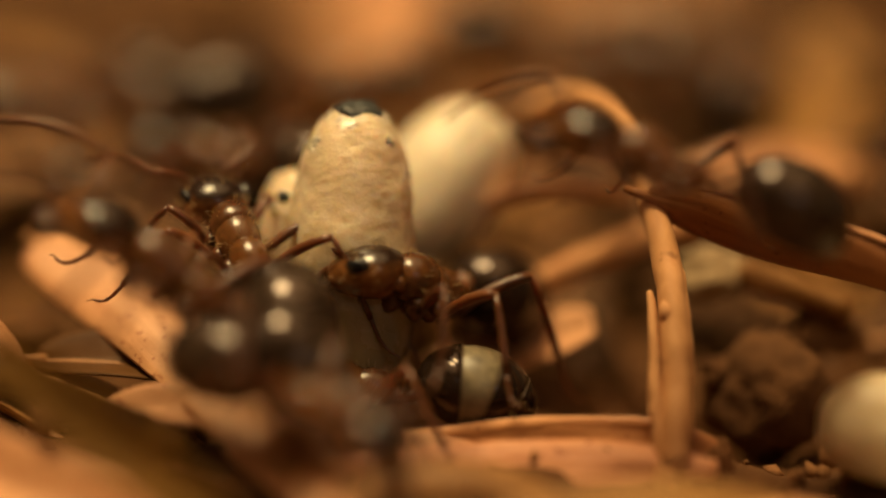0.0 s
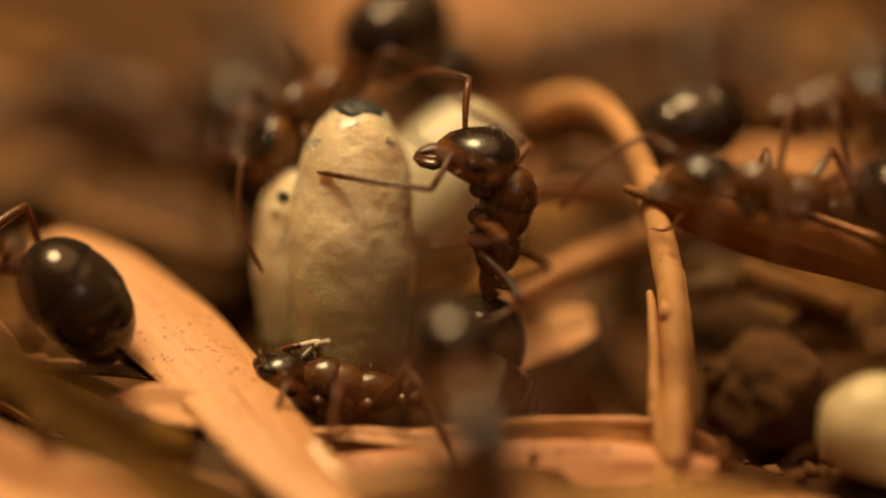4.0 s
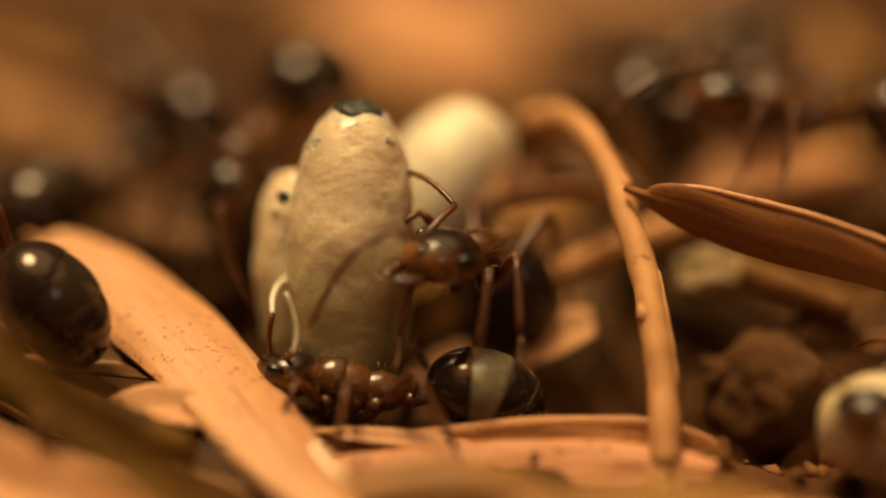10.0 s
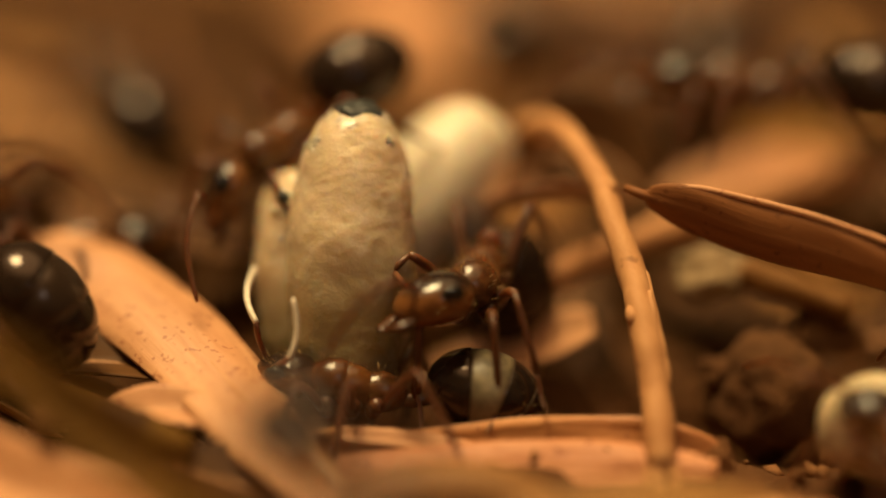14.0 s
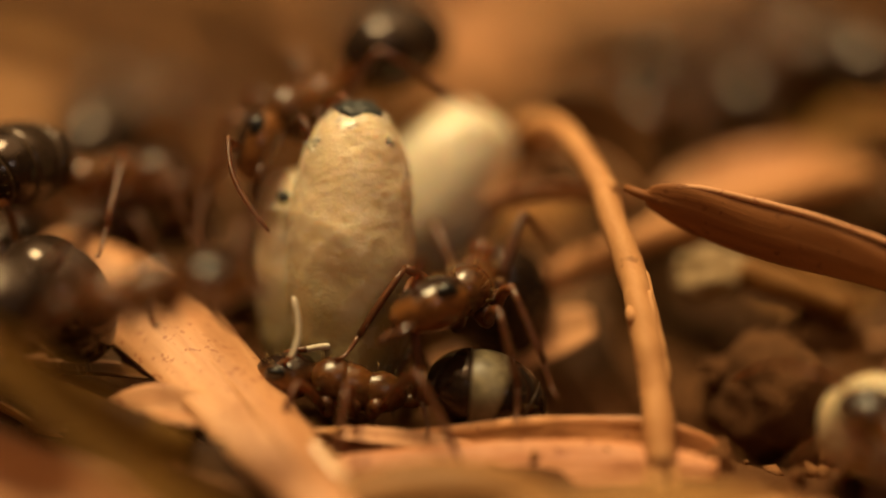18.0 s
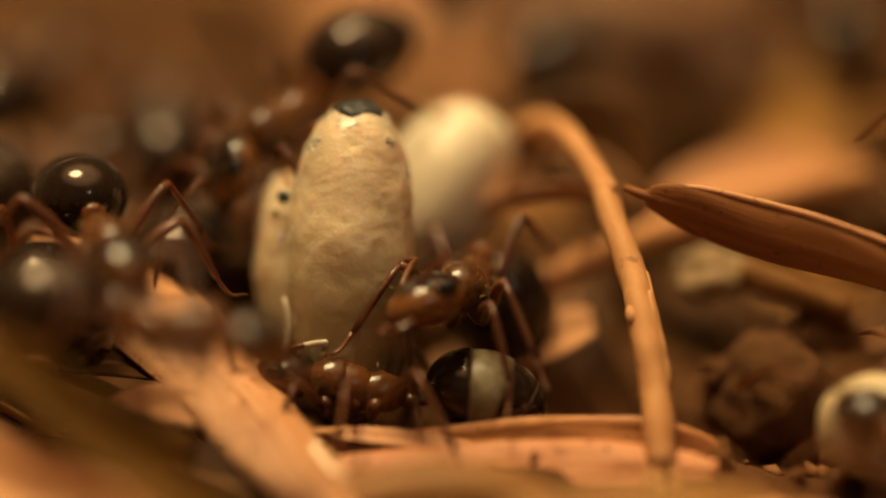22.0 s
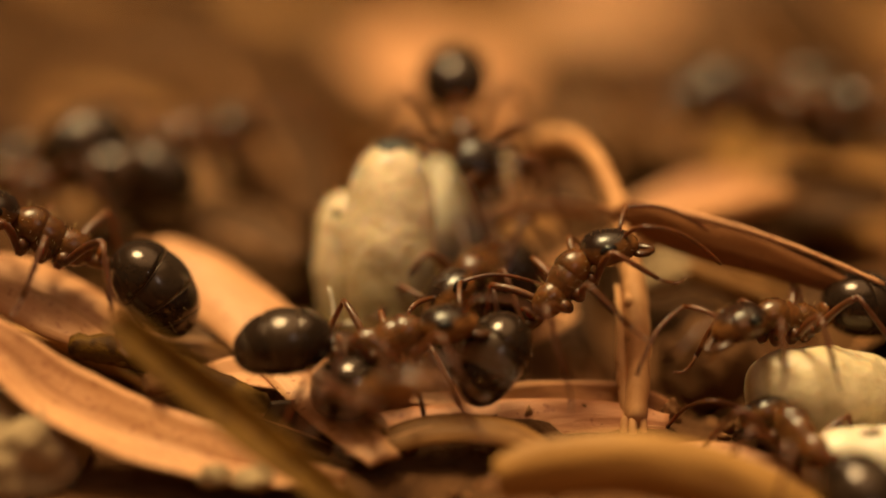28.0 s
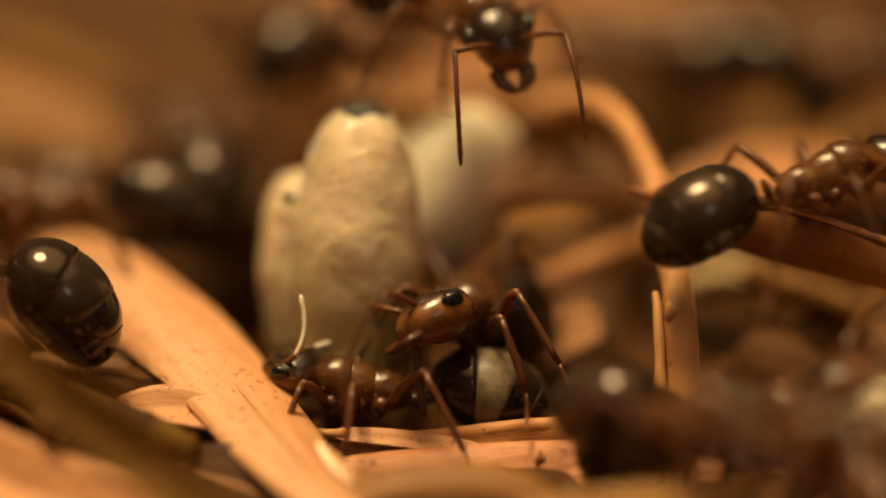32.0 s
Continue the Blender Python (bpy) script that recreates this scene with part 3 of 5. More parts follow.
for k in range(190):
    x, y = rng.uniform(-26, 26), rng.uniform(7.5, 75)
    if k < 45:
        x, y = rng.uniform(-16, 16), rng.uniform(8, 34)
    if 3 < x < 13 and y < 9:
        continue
    # the dark kinds come up most often, to darken the back
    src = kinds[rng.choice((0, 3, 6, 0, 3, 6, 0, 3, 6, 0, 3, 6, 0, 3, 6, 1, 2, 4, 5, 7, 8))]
    z = ground_height(x, y) + rng.uniform(0.2, 1.1)
    m = pose(x * MM, y * MM, z * MM, rng.uniform(-35, 35), rng.uniform(-18, 18), rng.uniform(0, 360))
    if src not in placed:
        src.matrix_basis = m
        placed.append(src)
    else:
        copy_thing(src, m)
for k in range(22):
    x, y = rng.uniform(-17, 17), rng.uniform(-22, -14.0)
    src = kinds[k % 9]
    if x < -8:
        continue
    m = pose(x * MM, y * MM, (ground_height(x, y) + rng.uniform(-0.9, -0.4)) * MM, rng.uniform(-12, 12), rng.uniform(-5, 5), rng.uniform(0, 360))
    copy_thing(src, m)
for k in range(26):
    x, y = rng.choice((-1, 1)) * rng.uniform(12, 20), rng.uniform(-6, 8)
    if 3 < x < 13 or (x < 0 and y < 1):
        continue
    m = pose(x * MM, y * MM, (ground_height(x, y) + rng.uniform(0.0, 0.3)) * MM, rng.uniform(-20, 20), rng.uniform(-8, 8), rng.uniform(0, 360))
    copy_thing(kinds[k % 9], m)
bm = bmesh.new()
for k in range(2600):
    x, y = rng.uniform(-24, 24), rng.uniform(-14, 45)
    if y < 9 and rng.random() < 0.6:
        continue
    r = rng.uniform(0.08, 0.42) * (1.6 if y > 12 else 1)
    q = Vector((x, y, ground_height(x, y) + r * 0.3))
    rot = Euler((rng.uniform(0, 6), rng.uniform(0, 6), rng.uniform(0, 6))).to_matrix()
    vs = [bm.verts.new(q + rot @ Vector((a * r * 1.5, b * r, c * r * 0.8)) * rng.uniform(0.7, 1.15)) for a, b, c in ((-1, 0, 0), (1, 0, 0), (0, -1, 0), (0, 1, 0), (0, 0, -1), (0, 0, 1))]
    for a in (0, 1):
        for b in (2, 3):
            for c in (4, 5):
                bm.faces.new((vs[a], vs[b], vs[c]))
tagged(part("litter_crumbs", bm, M_CRUMB), "brown crumbs of bark and soil strewn on the nest", "litter", kind="stuff")


# ---------------------------------------------------------------- cocoons
def cocoon(label, low, high, radius, mat, tip=False, lump=0.10, name="ant_cocoon", puckers=0, marks=()):
    low, high = Vector(low), Vector(high)
    mid = (low + high) / 2
    axis = high - low
    ob = new(name)
    ob.location = mid * MM
    ob.rotation_mode = "QUATERNION"
    ob.rotation_quaternion = Vector((1, 0, 0)).rotation_difference(axis)
    pts, radii = egg(axis.length, radius, 150, 0.6)
    bm = sweep(bmesh.new(), pts, radii, 110)
    top = axis.length / 2
    for v in bm.verts:
        q = v.co
        out = Vector((0, q.y, q.z))
        if out.length < 1e-4:
            continue
        f = lump * noise.noise(q * 0.8 + Vector((radius * 9, 0, 0))) + lump * 0.16 * noise.noise(q * 2.6)
        # folds of the silk, deep round the tip and dying out towards the foot
        bent_q = q + 0.35 * Vector((noise.noise(q * 1.1), noise.noise(q * 1.3 + Vector((5, 0, 0))), noise.noise(q * 1.2 + Vector((0, 9, 0)))))
        ridge = 1 - 2 * abs(noise.noise(Vector((bent_q.x * 3.4, bent_q.y * 1.9, bent_q.z * 1.9))))
        fine = 1 - 2 * abs(noise.noise(Vector((bent_q.x * 7.5, bent_q.y * 4.5, bent_q.z * 4.5)) + Vector((3, 1, 7))))
        patch = 0.5 + 0.5 * noise.noise(q * 0.9 + Vector((2, 7, 1)))
        crown = max(0.0, min(1.0, (q.x / top + 0.28) / 0.5)) * (0.45 + 0.8 * patch)
        rim = max(0.0, (q.x / top - 0.72) / 0.28)
        flute = rim * math.cos(9 * math.atan2(q.z, q.y) + 3 * noise.noise(q * 1.5))
        f += lump * (0.17 * ridge + 0.13 * fine) * crown + lump * 0.16 * flute
        v.co = q + out.normalized() * f * radius
    # loose puckered silk round the tip and down the flank
    pick = random.Random(5)
    spots = [v.co.copy() for v in bm.verts if top * 0.35 < v.co.x < top * 0.97 and v.co.y < 0.3 * radius]
    for k in range(puckers):
        c = max((pick.choice(spots) for _ in range(4 if k < puckers * 0.7 else 1)), key=lambda q: q.x)
        out = Vector((max(0.0, c.x / top - 0.6), c.y / radius, c.z / radius)).normalized()
        lie = out.to_track_quat("Z", "X").to_matrix().to_4x4() @ Euler((0, 0, pick.uniform(0, 6))).to_matrix().to_4x4()
        piece = bmesh.new()
        bmesh.ops.create_icosphere(piece, subdivisions=3, radius=pick.uniform(0.09, 0.19), matrix=Matrix.Translation(c - out * 0.02) @ lie @ Matrix.Diagonal((1.5, 0.9, 0.26, 1)))
        for v in piece.verts:
            v.co += (v.co - c) * 0.6 * noise.noise(v.co * 4.0) + out * 0.03 * noise.noise(v.co * 6.0)
        part("silk_flake", piece, mat, ob, "loose puckered silk")
    part("silk_shell", bm, mat, ob)
    if tip:
        r = radius
        x = axis.length / 2
        bm = bmesh.new()
        bmesh.ops.create_uvsphere(bm, u_segments=28, v_segments=14, radius=0.5, matrix=Matrix.Translation((x * 0.965, -0.30, 0.0)) @ Euler((0, 0, radians(-24))).to_matrix().to_4x4() @ Matrix.Diagonal((0.50, 1.08, 1.12, 1)))
        for v in bm.verts:
            v.co += (v.co - Vector((x * 0.965, -0.3, 0))).normalized() * 0.22 * noise.noise(v.co * 3.1)
        part("dark_tip", bm, M_TIP, ob, "black meconium spot")
    turn = ob.rotation_quaternion.inverted()
    for k, q in enumerate(marks):
        bm = bmesh.new()
        c = turn @ (Vector(q) - mid)
        bmesh.ops.create_icosphere(bm, subdivisions=3, radius=0.13 - 0.02 * k, matrix=Matrix.Translation(c))
        for v in bm.verts:
            v.co += (v.co - c) * 0.6 * noise.noise(v.co * 5)
        part("dark_speck" if k % 2 == 0 else "silk_flake", bm, M_TIP if k % 2 == 0 else M_COCOON_PALE, ob)
    return tagged(ob, label, "cocoon", "cocoons of the brood")


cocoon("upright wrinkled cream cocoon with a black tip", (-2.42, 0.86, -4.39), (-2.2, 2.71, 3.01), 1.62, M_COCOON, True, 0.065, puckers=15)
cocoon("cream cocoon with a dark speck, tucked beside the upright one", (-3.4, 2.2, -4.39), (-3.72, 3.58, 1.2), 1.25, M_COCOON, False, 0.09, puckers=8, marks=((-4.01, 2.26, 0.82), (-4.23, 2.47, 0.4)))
cocoon("smooth pale ivory cocoon leaning behind the upright one", (-1.62, 4.94, -1.67), (1.28, 6.34, 2.02), 1.6, M_COCOON_PALE, False, 0.03)
cocoon("large wrinkled cream cocoon at the edge of the brood", (9.22, -3.16, -3.66), (14.3, -2.24, -4.1), 1.42, M_COCOON_DULL, False, 0.10, puckers=6)
cocoon("cream cocoon lying beside a larger one", (10.84, -5.66, -5.34), (16.99, -5.19, -5.95), 1.3, M_COCOON_PALE, False, 0.08, puckers=4)



# ---------------------------------------------------------------- ants
def bent(bm, a, b, r0, r1, bow=0.0, segs=8, n=4):
    a, b = Vector(a), Vector(b)
    pts, radii = [], []
    for i in range(n + 1):
        t = i / n
        p = a.lerp(b, t)
        p.z += bow * math.sin(math.pi * t)
        pts.append(p)
        radii.append((r0 + (r1 - r0) * t) * (1 + 0.25 * math.sin(math.pi * t)))
    return sweep(bm, pts, radii, segs)


def ant(label, size=1.0, dark=0.0):
    """A wood ant, thorax at the origin, facing x. Parts: head, thorax plates, waist scale, gaster, six legs, two feelers."""
    a = new("ant")
    # head
    hx = (1.02, 0, 0.12)
    bm = sweep(bmesh.new(), [(1.0, 0, 0.10), (1.08, 0, 0.14), (1.25, 0, 0.18), (1.5, 0, 0.2), (1.8, 0, 0.18), (2.1, 0, 0.12), (2.35, 0, 0.04), (2.5, 0, -0.04), (2.56, 0, -0.08)],
               [0.20, 0.48, 0.67, 0.75, 0.74, 0.64, 0.50, 0.34, 0.15], 20, 0.74)
    head = part("head", bm, M_HEAD, a, at=hx)
    for s in (-1, 1):
        bm = bmesh.new()
        bmesh.ops.create_uvsphere(bm, u_segments=14, v_segments=8, radius=0.235, matrix=Matrix.Translation((1.66, s * 0.675, 0.34)) @ Euler((radians(s * -35), 0, 0)).to_matrix().to_4x4() @ Matrix.Diagonal((1.15, 0.6, 0.85, 1)))
        part("eye", bm, M_EYE, head, "glossy black compound eye")
        bm = sweep(bmesh.new(), [(2.36, s * 0.26, -0.10), (2.52, s * 0.34, -0.16), (2.72, s * 0.30, -0.22), (2.90, s * 0.15, -0.26), (3.0, s * 0.0, -0.27)], [0.15, 0.20, 0.18, 0.13, 0.03], 10, 0.6)
        part("mandible", bm, M_JAW, head, "dark toothed jaw")
        bm = bmesh.new()
        knee = Vector((2.45, s * 1.25, 0.95))
        bent(bm, (2.18, s * 0.25, 0.42), knee, 0.05, 0.065, 0.1)
        feeler = part("antenna", bm, M_LEG, head, at=(2.18, s * 0.25, 0.42))
        bm = bmesh.new()
        end = Vector((4.7, s * 1.65, -0.15))
        pts = [knee.lerp(end, k / 20) + Vector((0, 0, 0.30 * math.sin(math.pi * k / 20))) for k in range(21)]
        sweep(bm, pts, [0.052 if k % 2 else 0.066 for k in range(20)] + [0.03], 7)
        part("funiculus", bm, M_LEG, feeler)
    bm = sweep(bmesh.new(), [(2.2, 0, 0.32), (2.38, 0, 0.20), (2.5, 0, 0.06)], [0.2, 0.26, 0.1], 10, 0.5)
    part("clypeus", bm, M_HEAD, head)
    # thorax plates
    part("neck", sweep(bmesh.new(), [(1.20, 0, 0.05), (1.08, 0, 0.02), (0.9, 0, 0.0)], [0.15, 0.17, 0.24], 10), M_THORAX, a)
    part("pronotum", sweep(bmesh.new(), [(1.06, 0, 0.03), (1.0, 0, 0.04), (0.85, 0, 0.09), (0.62, 0, 0.14), (0.38, 0, 0.15), (0.2, 0, 0.12)], [0.16, 0.32, 0.45, 0.53, 0.53, 0.44], 20, 1.0), M_THORAX, a)
    part("mesonotum", sweep(bmesh.new(), [(0.46, 0, 0.06), (0.28, 0, 0.05), (0.05, 0, 0.0), (-0.2, 0, -0.08), (-0.38, 0, -0.12)], [0.46, 0.51, 0.50, 0.45, 0.36], 20, 1.10), M_THORAX, a)
    part("propodeum", sweep(bmesh.new(), [(-0.15, 0, -0.10), (-0.32, 0, -0.08), (-0.58, 0, -0.06), (-0.82, 0, -0.12), (-1.02, 0, -0.22), (-1.12, 0, -0.28)], [0.37, 0.43, 0.46, 0.42, 0.30, 0.14], 20, 1.08), M_THORAX, a)
    for s in (-1, 1):
        for cx0 in (0.62, 0.05, -0.42):
            part("coxa", sweep(bmesh.new(), [(cx0, s * 0.22, -0.20), (cx0 + 0.02, s * 0.28, -0.36), (cx0 + 0.03, s * 0.33, -0.56), (cx0 + 0.03, s * 0.36, -0.66)], [0.18, 0.22, 0.17, 0.08], 9), M_LEG, a)
    bm = sweep(bmesh.new(), [(-1.02, 0, -0.22), (-1.2, 0, -0.24), (-1.34, 0, -0.2), (-1.5, 0, -0.2), (-1.66, 0, -0.12)], [0.14, 0.16, 0.2, 0.15, 0.2], 10)
    sweep(bm, [(-1.34, 0, -0.2), (-1.34, 0, 0.06), (-1.36, 0, 0.26), (-1.38, 0, 0.36)], [0.16, 0.28, 0.26, 0.08], 10, 0.35)
    part("petiole", bm, M_THORAX, a)
    bm = bmesh.new()
    for k in range(64):
        x, an = random.uniform(-0.95, 0.95), random.uniform(-0.2, math.pi + 0.2)
        r = 0.50 - 0.16 * max(0, -x - 0.5)
        base = Vector((x, math.cos(an) * r * 0.95, math.sin(an) * r * 1.05 + 0.10 * x - 0.02))
        sweep(bm, [base, base + Vector((random.uniform(-0.06, 0.06), math.cos(an) * 0.17, math.sin(an) * 0.17))], [0.009, 0.003], 3)
    tagged(part("thorax_hair", bm, M_HAIR, a), "short pale hairs", kind="stuff")
    bm = bmesh.new()
    for k in range(46):
        x, an = random.uniform(1.15, 2.35), random.uniform(-0.3, math.pi + 0.3)
        r = 0.74 * (1 - ((x - 1.6) / 1.15) ** 2) ** 0.5
        base = Vector((x, math.cos(an) * r * 0.97, 0.16 + math.sin(an) * r * 0.72))
        sweep(bm, [base, base + Vector((0.07, math.cos(an) * 0.12, math.sin(an) * 0.12))], [0.008, 0.003], 3)
    tagged(part("head_hair", bm, M_HAIR, head), "short pale hairs", kind="stuff")
    # gaster of four overlapping plates
    g0, glen = -1.58, 2.75

    def girth(t):
        u = (t - 0.46) / (0.46 if t < 0.46 else 0.545)
        return 1.05 * max(0.0009, 1 - abs(u) ** 2.25) ** 0.5

    def spine(t):
        return (g0 - glen * t, 0, -0.02 + 0.30 * math.sin(math.pi * t) - 0.35 * t * t)

    gaster = None
    cuts = (0.0, 0.36, 0.62, 0.82, 1.0)
    for i in range(4):
        t0, t1 = max(0, cuts[i] - 0.05), cuts[i + 1]
        ts = [t0 + (t1 - t0) * k / 8 for k in range(9)]
        grow = [(0.955 if i else 0.985) + (0.075 if i else 0.045) * math.sin(math.pi * (0.04 + 0.62 * k / 8)) - (0.03 if k == 0 and i else 0) for k in range(9)]
        bm = sweep(bmesh.new(), [spine(t) for t in ts], [max(0.03, girth(t) * g) for t, g in zip(ts, grow)], 26, 0.90)
        if gaster is None:
            gaster = part("gaster", bm, M_GASTER, a, at=(-1.58, 0, -0.10))
        else:
            part("tergite", bm, M_SATIN if i == 1 else M_GASTER, gaster)
        if i < 3:
            e0, e1 = t1 - 0.004, t1 + 0.010
            bm = sweep(bmesh.new(), [spine(e0), spine((e0 + e1) / 2), spine(e1)], [girth(e0) * 1.024, girth(t1) * 1.022, girth(e1) * 0.975], 26, 0.90)
            part("margin", bm, M_BAND, gaster, "pale translucent plate edge")
    bm = bmesh.new()
    for k in range(34):
        t = random.uniform(0.74, 0.99)
        an = random.uniform(0, 2 * math.pi)
        r = girth(t)
        base = Vector(spine(t)) + Vector((0, math.cos(an) * r, math.sin(an) * r * 0.9))
        tip = base + Vector((-0.16, math.cos(an) * 0.12, math.sin(an) * 0.12))
        sweep(bm, [base, tip], [0.007, 0.003], 3)
    tagged(part("bristles", bm, M_HAIR, gaster), "fine pale bristles", kind="stuff")
    # legs
    for s in (-1, 1):
        for i, (cx, knee, ankle, foot) in enumerate((
                ((0.62, 0.30, -0.30), (1.35, 1.25, 0.25), (1.75, 1.85, -1.10), (2.35, 2.15, -1.55)),
                ((0.05, 0.34, -0.32), (0.15, 1.75, 0.35), (0.20, 2.55, -1.10), (0.35, 3.15, -1.55)),
                ((-0.42, 0.32, -0.32), (-1.35, 1.55, 0.75), (-2.35, 2.25, -0.90), (-3.05, 2.70, -1.55)))):
            flip = lambda p: Vector((p[0], p[1] * s, p[2]))
            cx, knee, ankle, foot = map(flip, (cx, knee, ankle, foot))
            mid = cx.lerp(knee, 0.20) + Vector((0, 0, -0.22))
            bm = sweep(bmesh.new(), [cx, cx.lerp(mid, 0.5), mid], [0.20, 0.21, 0.11], 9)
            bent(bm, mid, knee, 0.10, 0.085, 0.12, 9, 6)
            leg = part("leg", bm, M_LEG, a, at=cx)
            bm = bmesh.new()
            bent(bm, knee, ankle, 0.062, 0.07, 0.04, 8, 5)
            for k in range(9):
                q = knee.lerp(ankle, 0.15 + 0.095 * k)
                d = (ankle - knee).normalized()
                out = d.orthogonal().normalized()
                out.rotate(Quaternion(d, k * 2.4))
                sweep(bm, [q + out * 0.05, q + out * 0.15 + d * 0.10], [0.010, 0.003], 3)
            part("tibia", bm, M_LEG, leg)
            bm = bmesh.new()
            pts = [ankle.lerp(foot, k / 8) + Vector((0, 0, -0.20 * math.sin(math.pi * k / 8))) for k in range(9)]
            sweep(bm, pts, [0.055, 0.045, 0.05, 0.038, 0.045, 0.034, 0.04, 0.03, 0.02], 7)
            sweep(bm, [foot, foot + (foot - ankle).normalized() * 0.1 + Vector((0, 0.06, 0.02))], [0.02, 0.008], 4)
            part("tarsus", bm, M_LEG, leg)
    return tagged(a, label, "ant", "worker ants of the nest")


first_ant = ant("reddish-brown worker ant with a glossy black gaster")


def worker(label, m, droop=0, size=1.12):
    """Another ant; droop: degrees by which its gaster hangs down; size: its growth over the first one."""
    b = copy_thing(first_ant, m)
    b.scale = (size, size, size)
    b["label"] = label
    for o in b.children:
        if o.name.startswith("gaster"):
            o.rotation_euler = (0, radians(-droop), 0)
    return b


first_ant["label"] = "reddish-brown ant with a black gaster among the leaves"
far_b_ant = first_ant
resident_ant = worker("reddish ant with a shiny black gaster, standing by the long leaf", pose(-0.00648, -0.00307, 0.00008), 22, 1.25)
nurse_ant = worker("amber ant bending its head down beside the cocoon", pose(-0.00069, 0.00077, -0.00105), 38, 1.24)
crouching_ant = worker("dark ant crouching at the foot of the cocoon", pose(-0.00213, -0.00044, -0.00340), 4, 1.08)
passer_ant = worker("large reddish ant with a black gaster climbing past the bent stem", pose(0.00526, -0.00290, 0.00284), 6, 1.12)
scout_ant = worker("brown ant walking over the litter behind the stem", pose(0.00423, 0.01687, 0.00154), 4, 1.12)
front_walker_ant = worker("reddish ant facing out of the nest beside the bark strip", pose(-0.00219, -0.00646, -0.00112), 4, 1.12)
runner_ant = worker("reddish ant hurrying along the long leaf", pose(0.00280, -0.01143, -0.00864), 14, 1.12)
front_climber_ant = worker("dark ant climbing over the olive-brown leaf", pose(-0.00110, -0.01080, -0.01025), 20, 1.12)
climber_ant = worker("amber ant clambering behind the cocoon, head downwards", pose(-0.00506, 0.00062, 0.00001), 6, 1.12)
wanderer_ant = worker("brown ant wandering over the litter beyond the stem", pose(0.01521, 0.00827, 0.00011), 4, 1.12)
crosser_ant = worker("dark reddish ant crossing the long leaf", pose(-0.02524, 0.00173, 0.00279), 4, 1.12)
lingerer_ant = worker("dark reddish ant lingering over the long leaf", pose(-0.02668, -0.00543, -0.00113), 4, 1.12)
traveller_ant = worker("reddish ant pushing past the brood", pose(-0.02503, 0.00038, 0.00151), 10, 1.12)
descender_ant = worker("dark-bodied ant climbing down off a leaf", pose(0.02408, 0.00075, 0.00301), 12, 1.12)
edge_ant_ant = worker("amber ant with a black gaster stepping onto a cocoon", pose(0.02368, -0.00220, -0.00057), 2, 1.12)
late_ant_ant = worker("reddish ant with a raised black gaster beside the bent stem", pose(-0.00110, -0.01207, -0.01533), 8, 1.12)
follower_ant = worker("amber ant with long feelers walking beside the leaf tip", pose(-0.02737, -0.00247, -0.00164), -6, 1.12)
far_a_ant = worker("brown ant roaming over the leaf litter", pose(-0.00827, 0.01007, -0.00093), 4, 1.12)
far_c_ant = worker("reddish ant roaming over the leaf litter", pose(-0.01103, 0.01461, 0.00073), 4, 1.12)
far_d_ant = worker("small dark ant roaming beyond the cocoons", pose(-0.00284, 0.01273, 0.00145), 4, 1.12)
far_e_ant = worker("brown ant hurrying over the leaf litter", pose(-0.00605, 0.00835, 0.00040), 4, 1.12)
corner_ant = worker("amber ant resting against the edge cocoon", pose(0.02182, -0.00587, -0.00493), 4, 1.12)
roamer_ant = worker("dark brown ant walking over the far litter", pose(-0.01027, 0.00900, 0.00164), 4, 1.12)
drifter_ant = worker("black-tailed ant roaming past the golden leaf", pose(0.00710, 0.01100, 0.00214), 4, 1.12)
straggler_ant = worker("brown ant straggling behind the bent stem", pose(0.01035, 0.01300, -0.00098), 4, 1.12)
loiterer_ant = worker("dark ant loitering among the far leaves", pose(-0.00710, 0.01400, -0.00041), 4, 1.12)

# the crouching ant: a gaster with a pale silky second plate, its sheen put into the colour, and pale feelers held
# upright
for o in crouching_ant.children_recursive:
    pale = None
    if o.name.startswith("tergite") and o.data.materials[0] == M_SATIN:
        pale = M_KHAKI_SHEEN
    if o.name.startswith("funiculus"):
        pale = M_FEELER
    if pale:
        o.data = o.data.copy()
        o.data.materials[0] = pale
        if pale == M_FEELER:
            left = o.parent.location.y > 0
            elbow = Vector((2.45, 1.25 if left else -1.25, 0.95)) * MM
            for v in o.data.vertices:
                v.co = elbow + (v.co - elbow) * (0.55 if left else 0.8) + v.normal * 0.03 * MM
        o["label"] = "pale silky gaster plate with sheen put into its colour" if pale == M_KHAKI_SHEEN else "pale beaded feeler"


# ---------------------------------------------------------------- what moves
def wag(piece, rest, rows):
    """Key a part about its joint: rows of seconds and the turns (degrees) about its own x, y, z."""
    walk(piece, [(t, Matrix.Translation(rest) @ pose(0, 0, 0, rx, ry, rz)) for t, rx, ry, rz in rows])


def between(rows, t):
    """The value at t of rows of seconds and three numbers."""
    for r0, r1 in zip(rows, rows[1:]):
        if t <= r1[0]:
            f = max(0.0, (t - r0[0]) / (r1[0] - r0[0]))
            return [a + (b - a) * f for a, b in zip(r0[1:], r1[1:])]
    return list(rows[-1][1:])


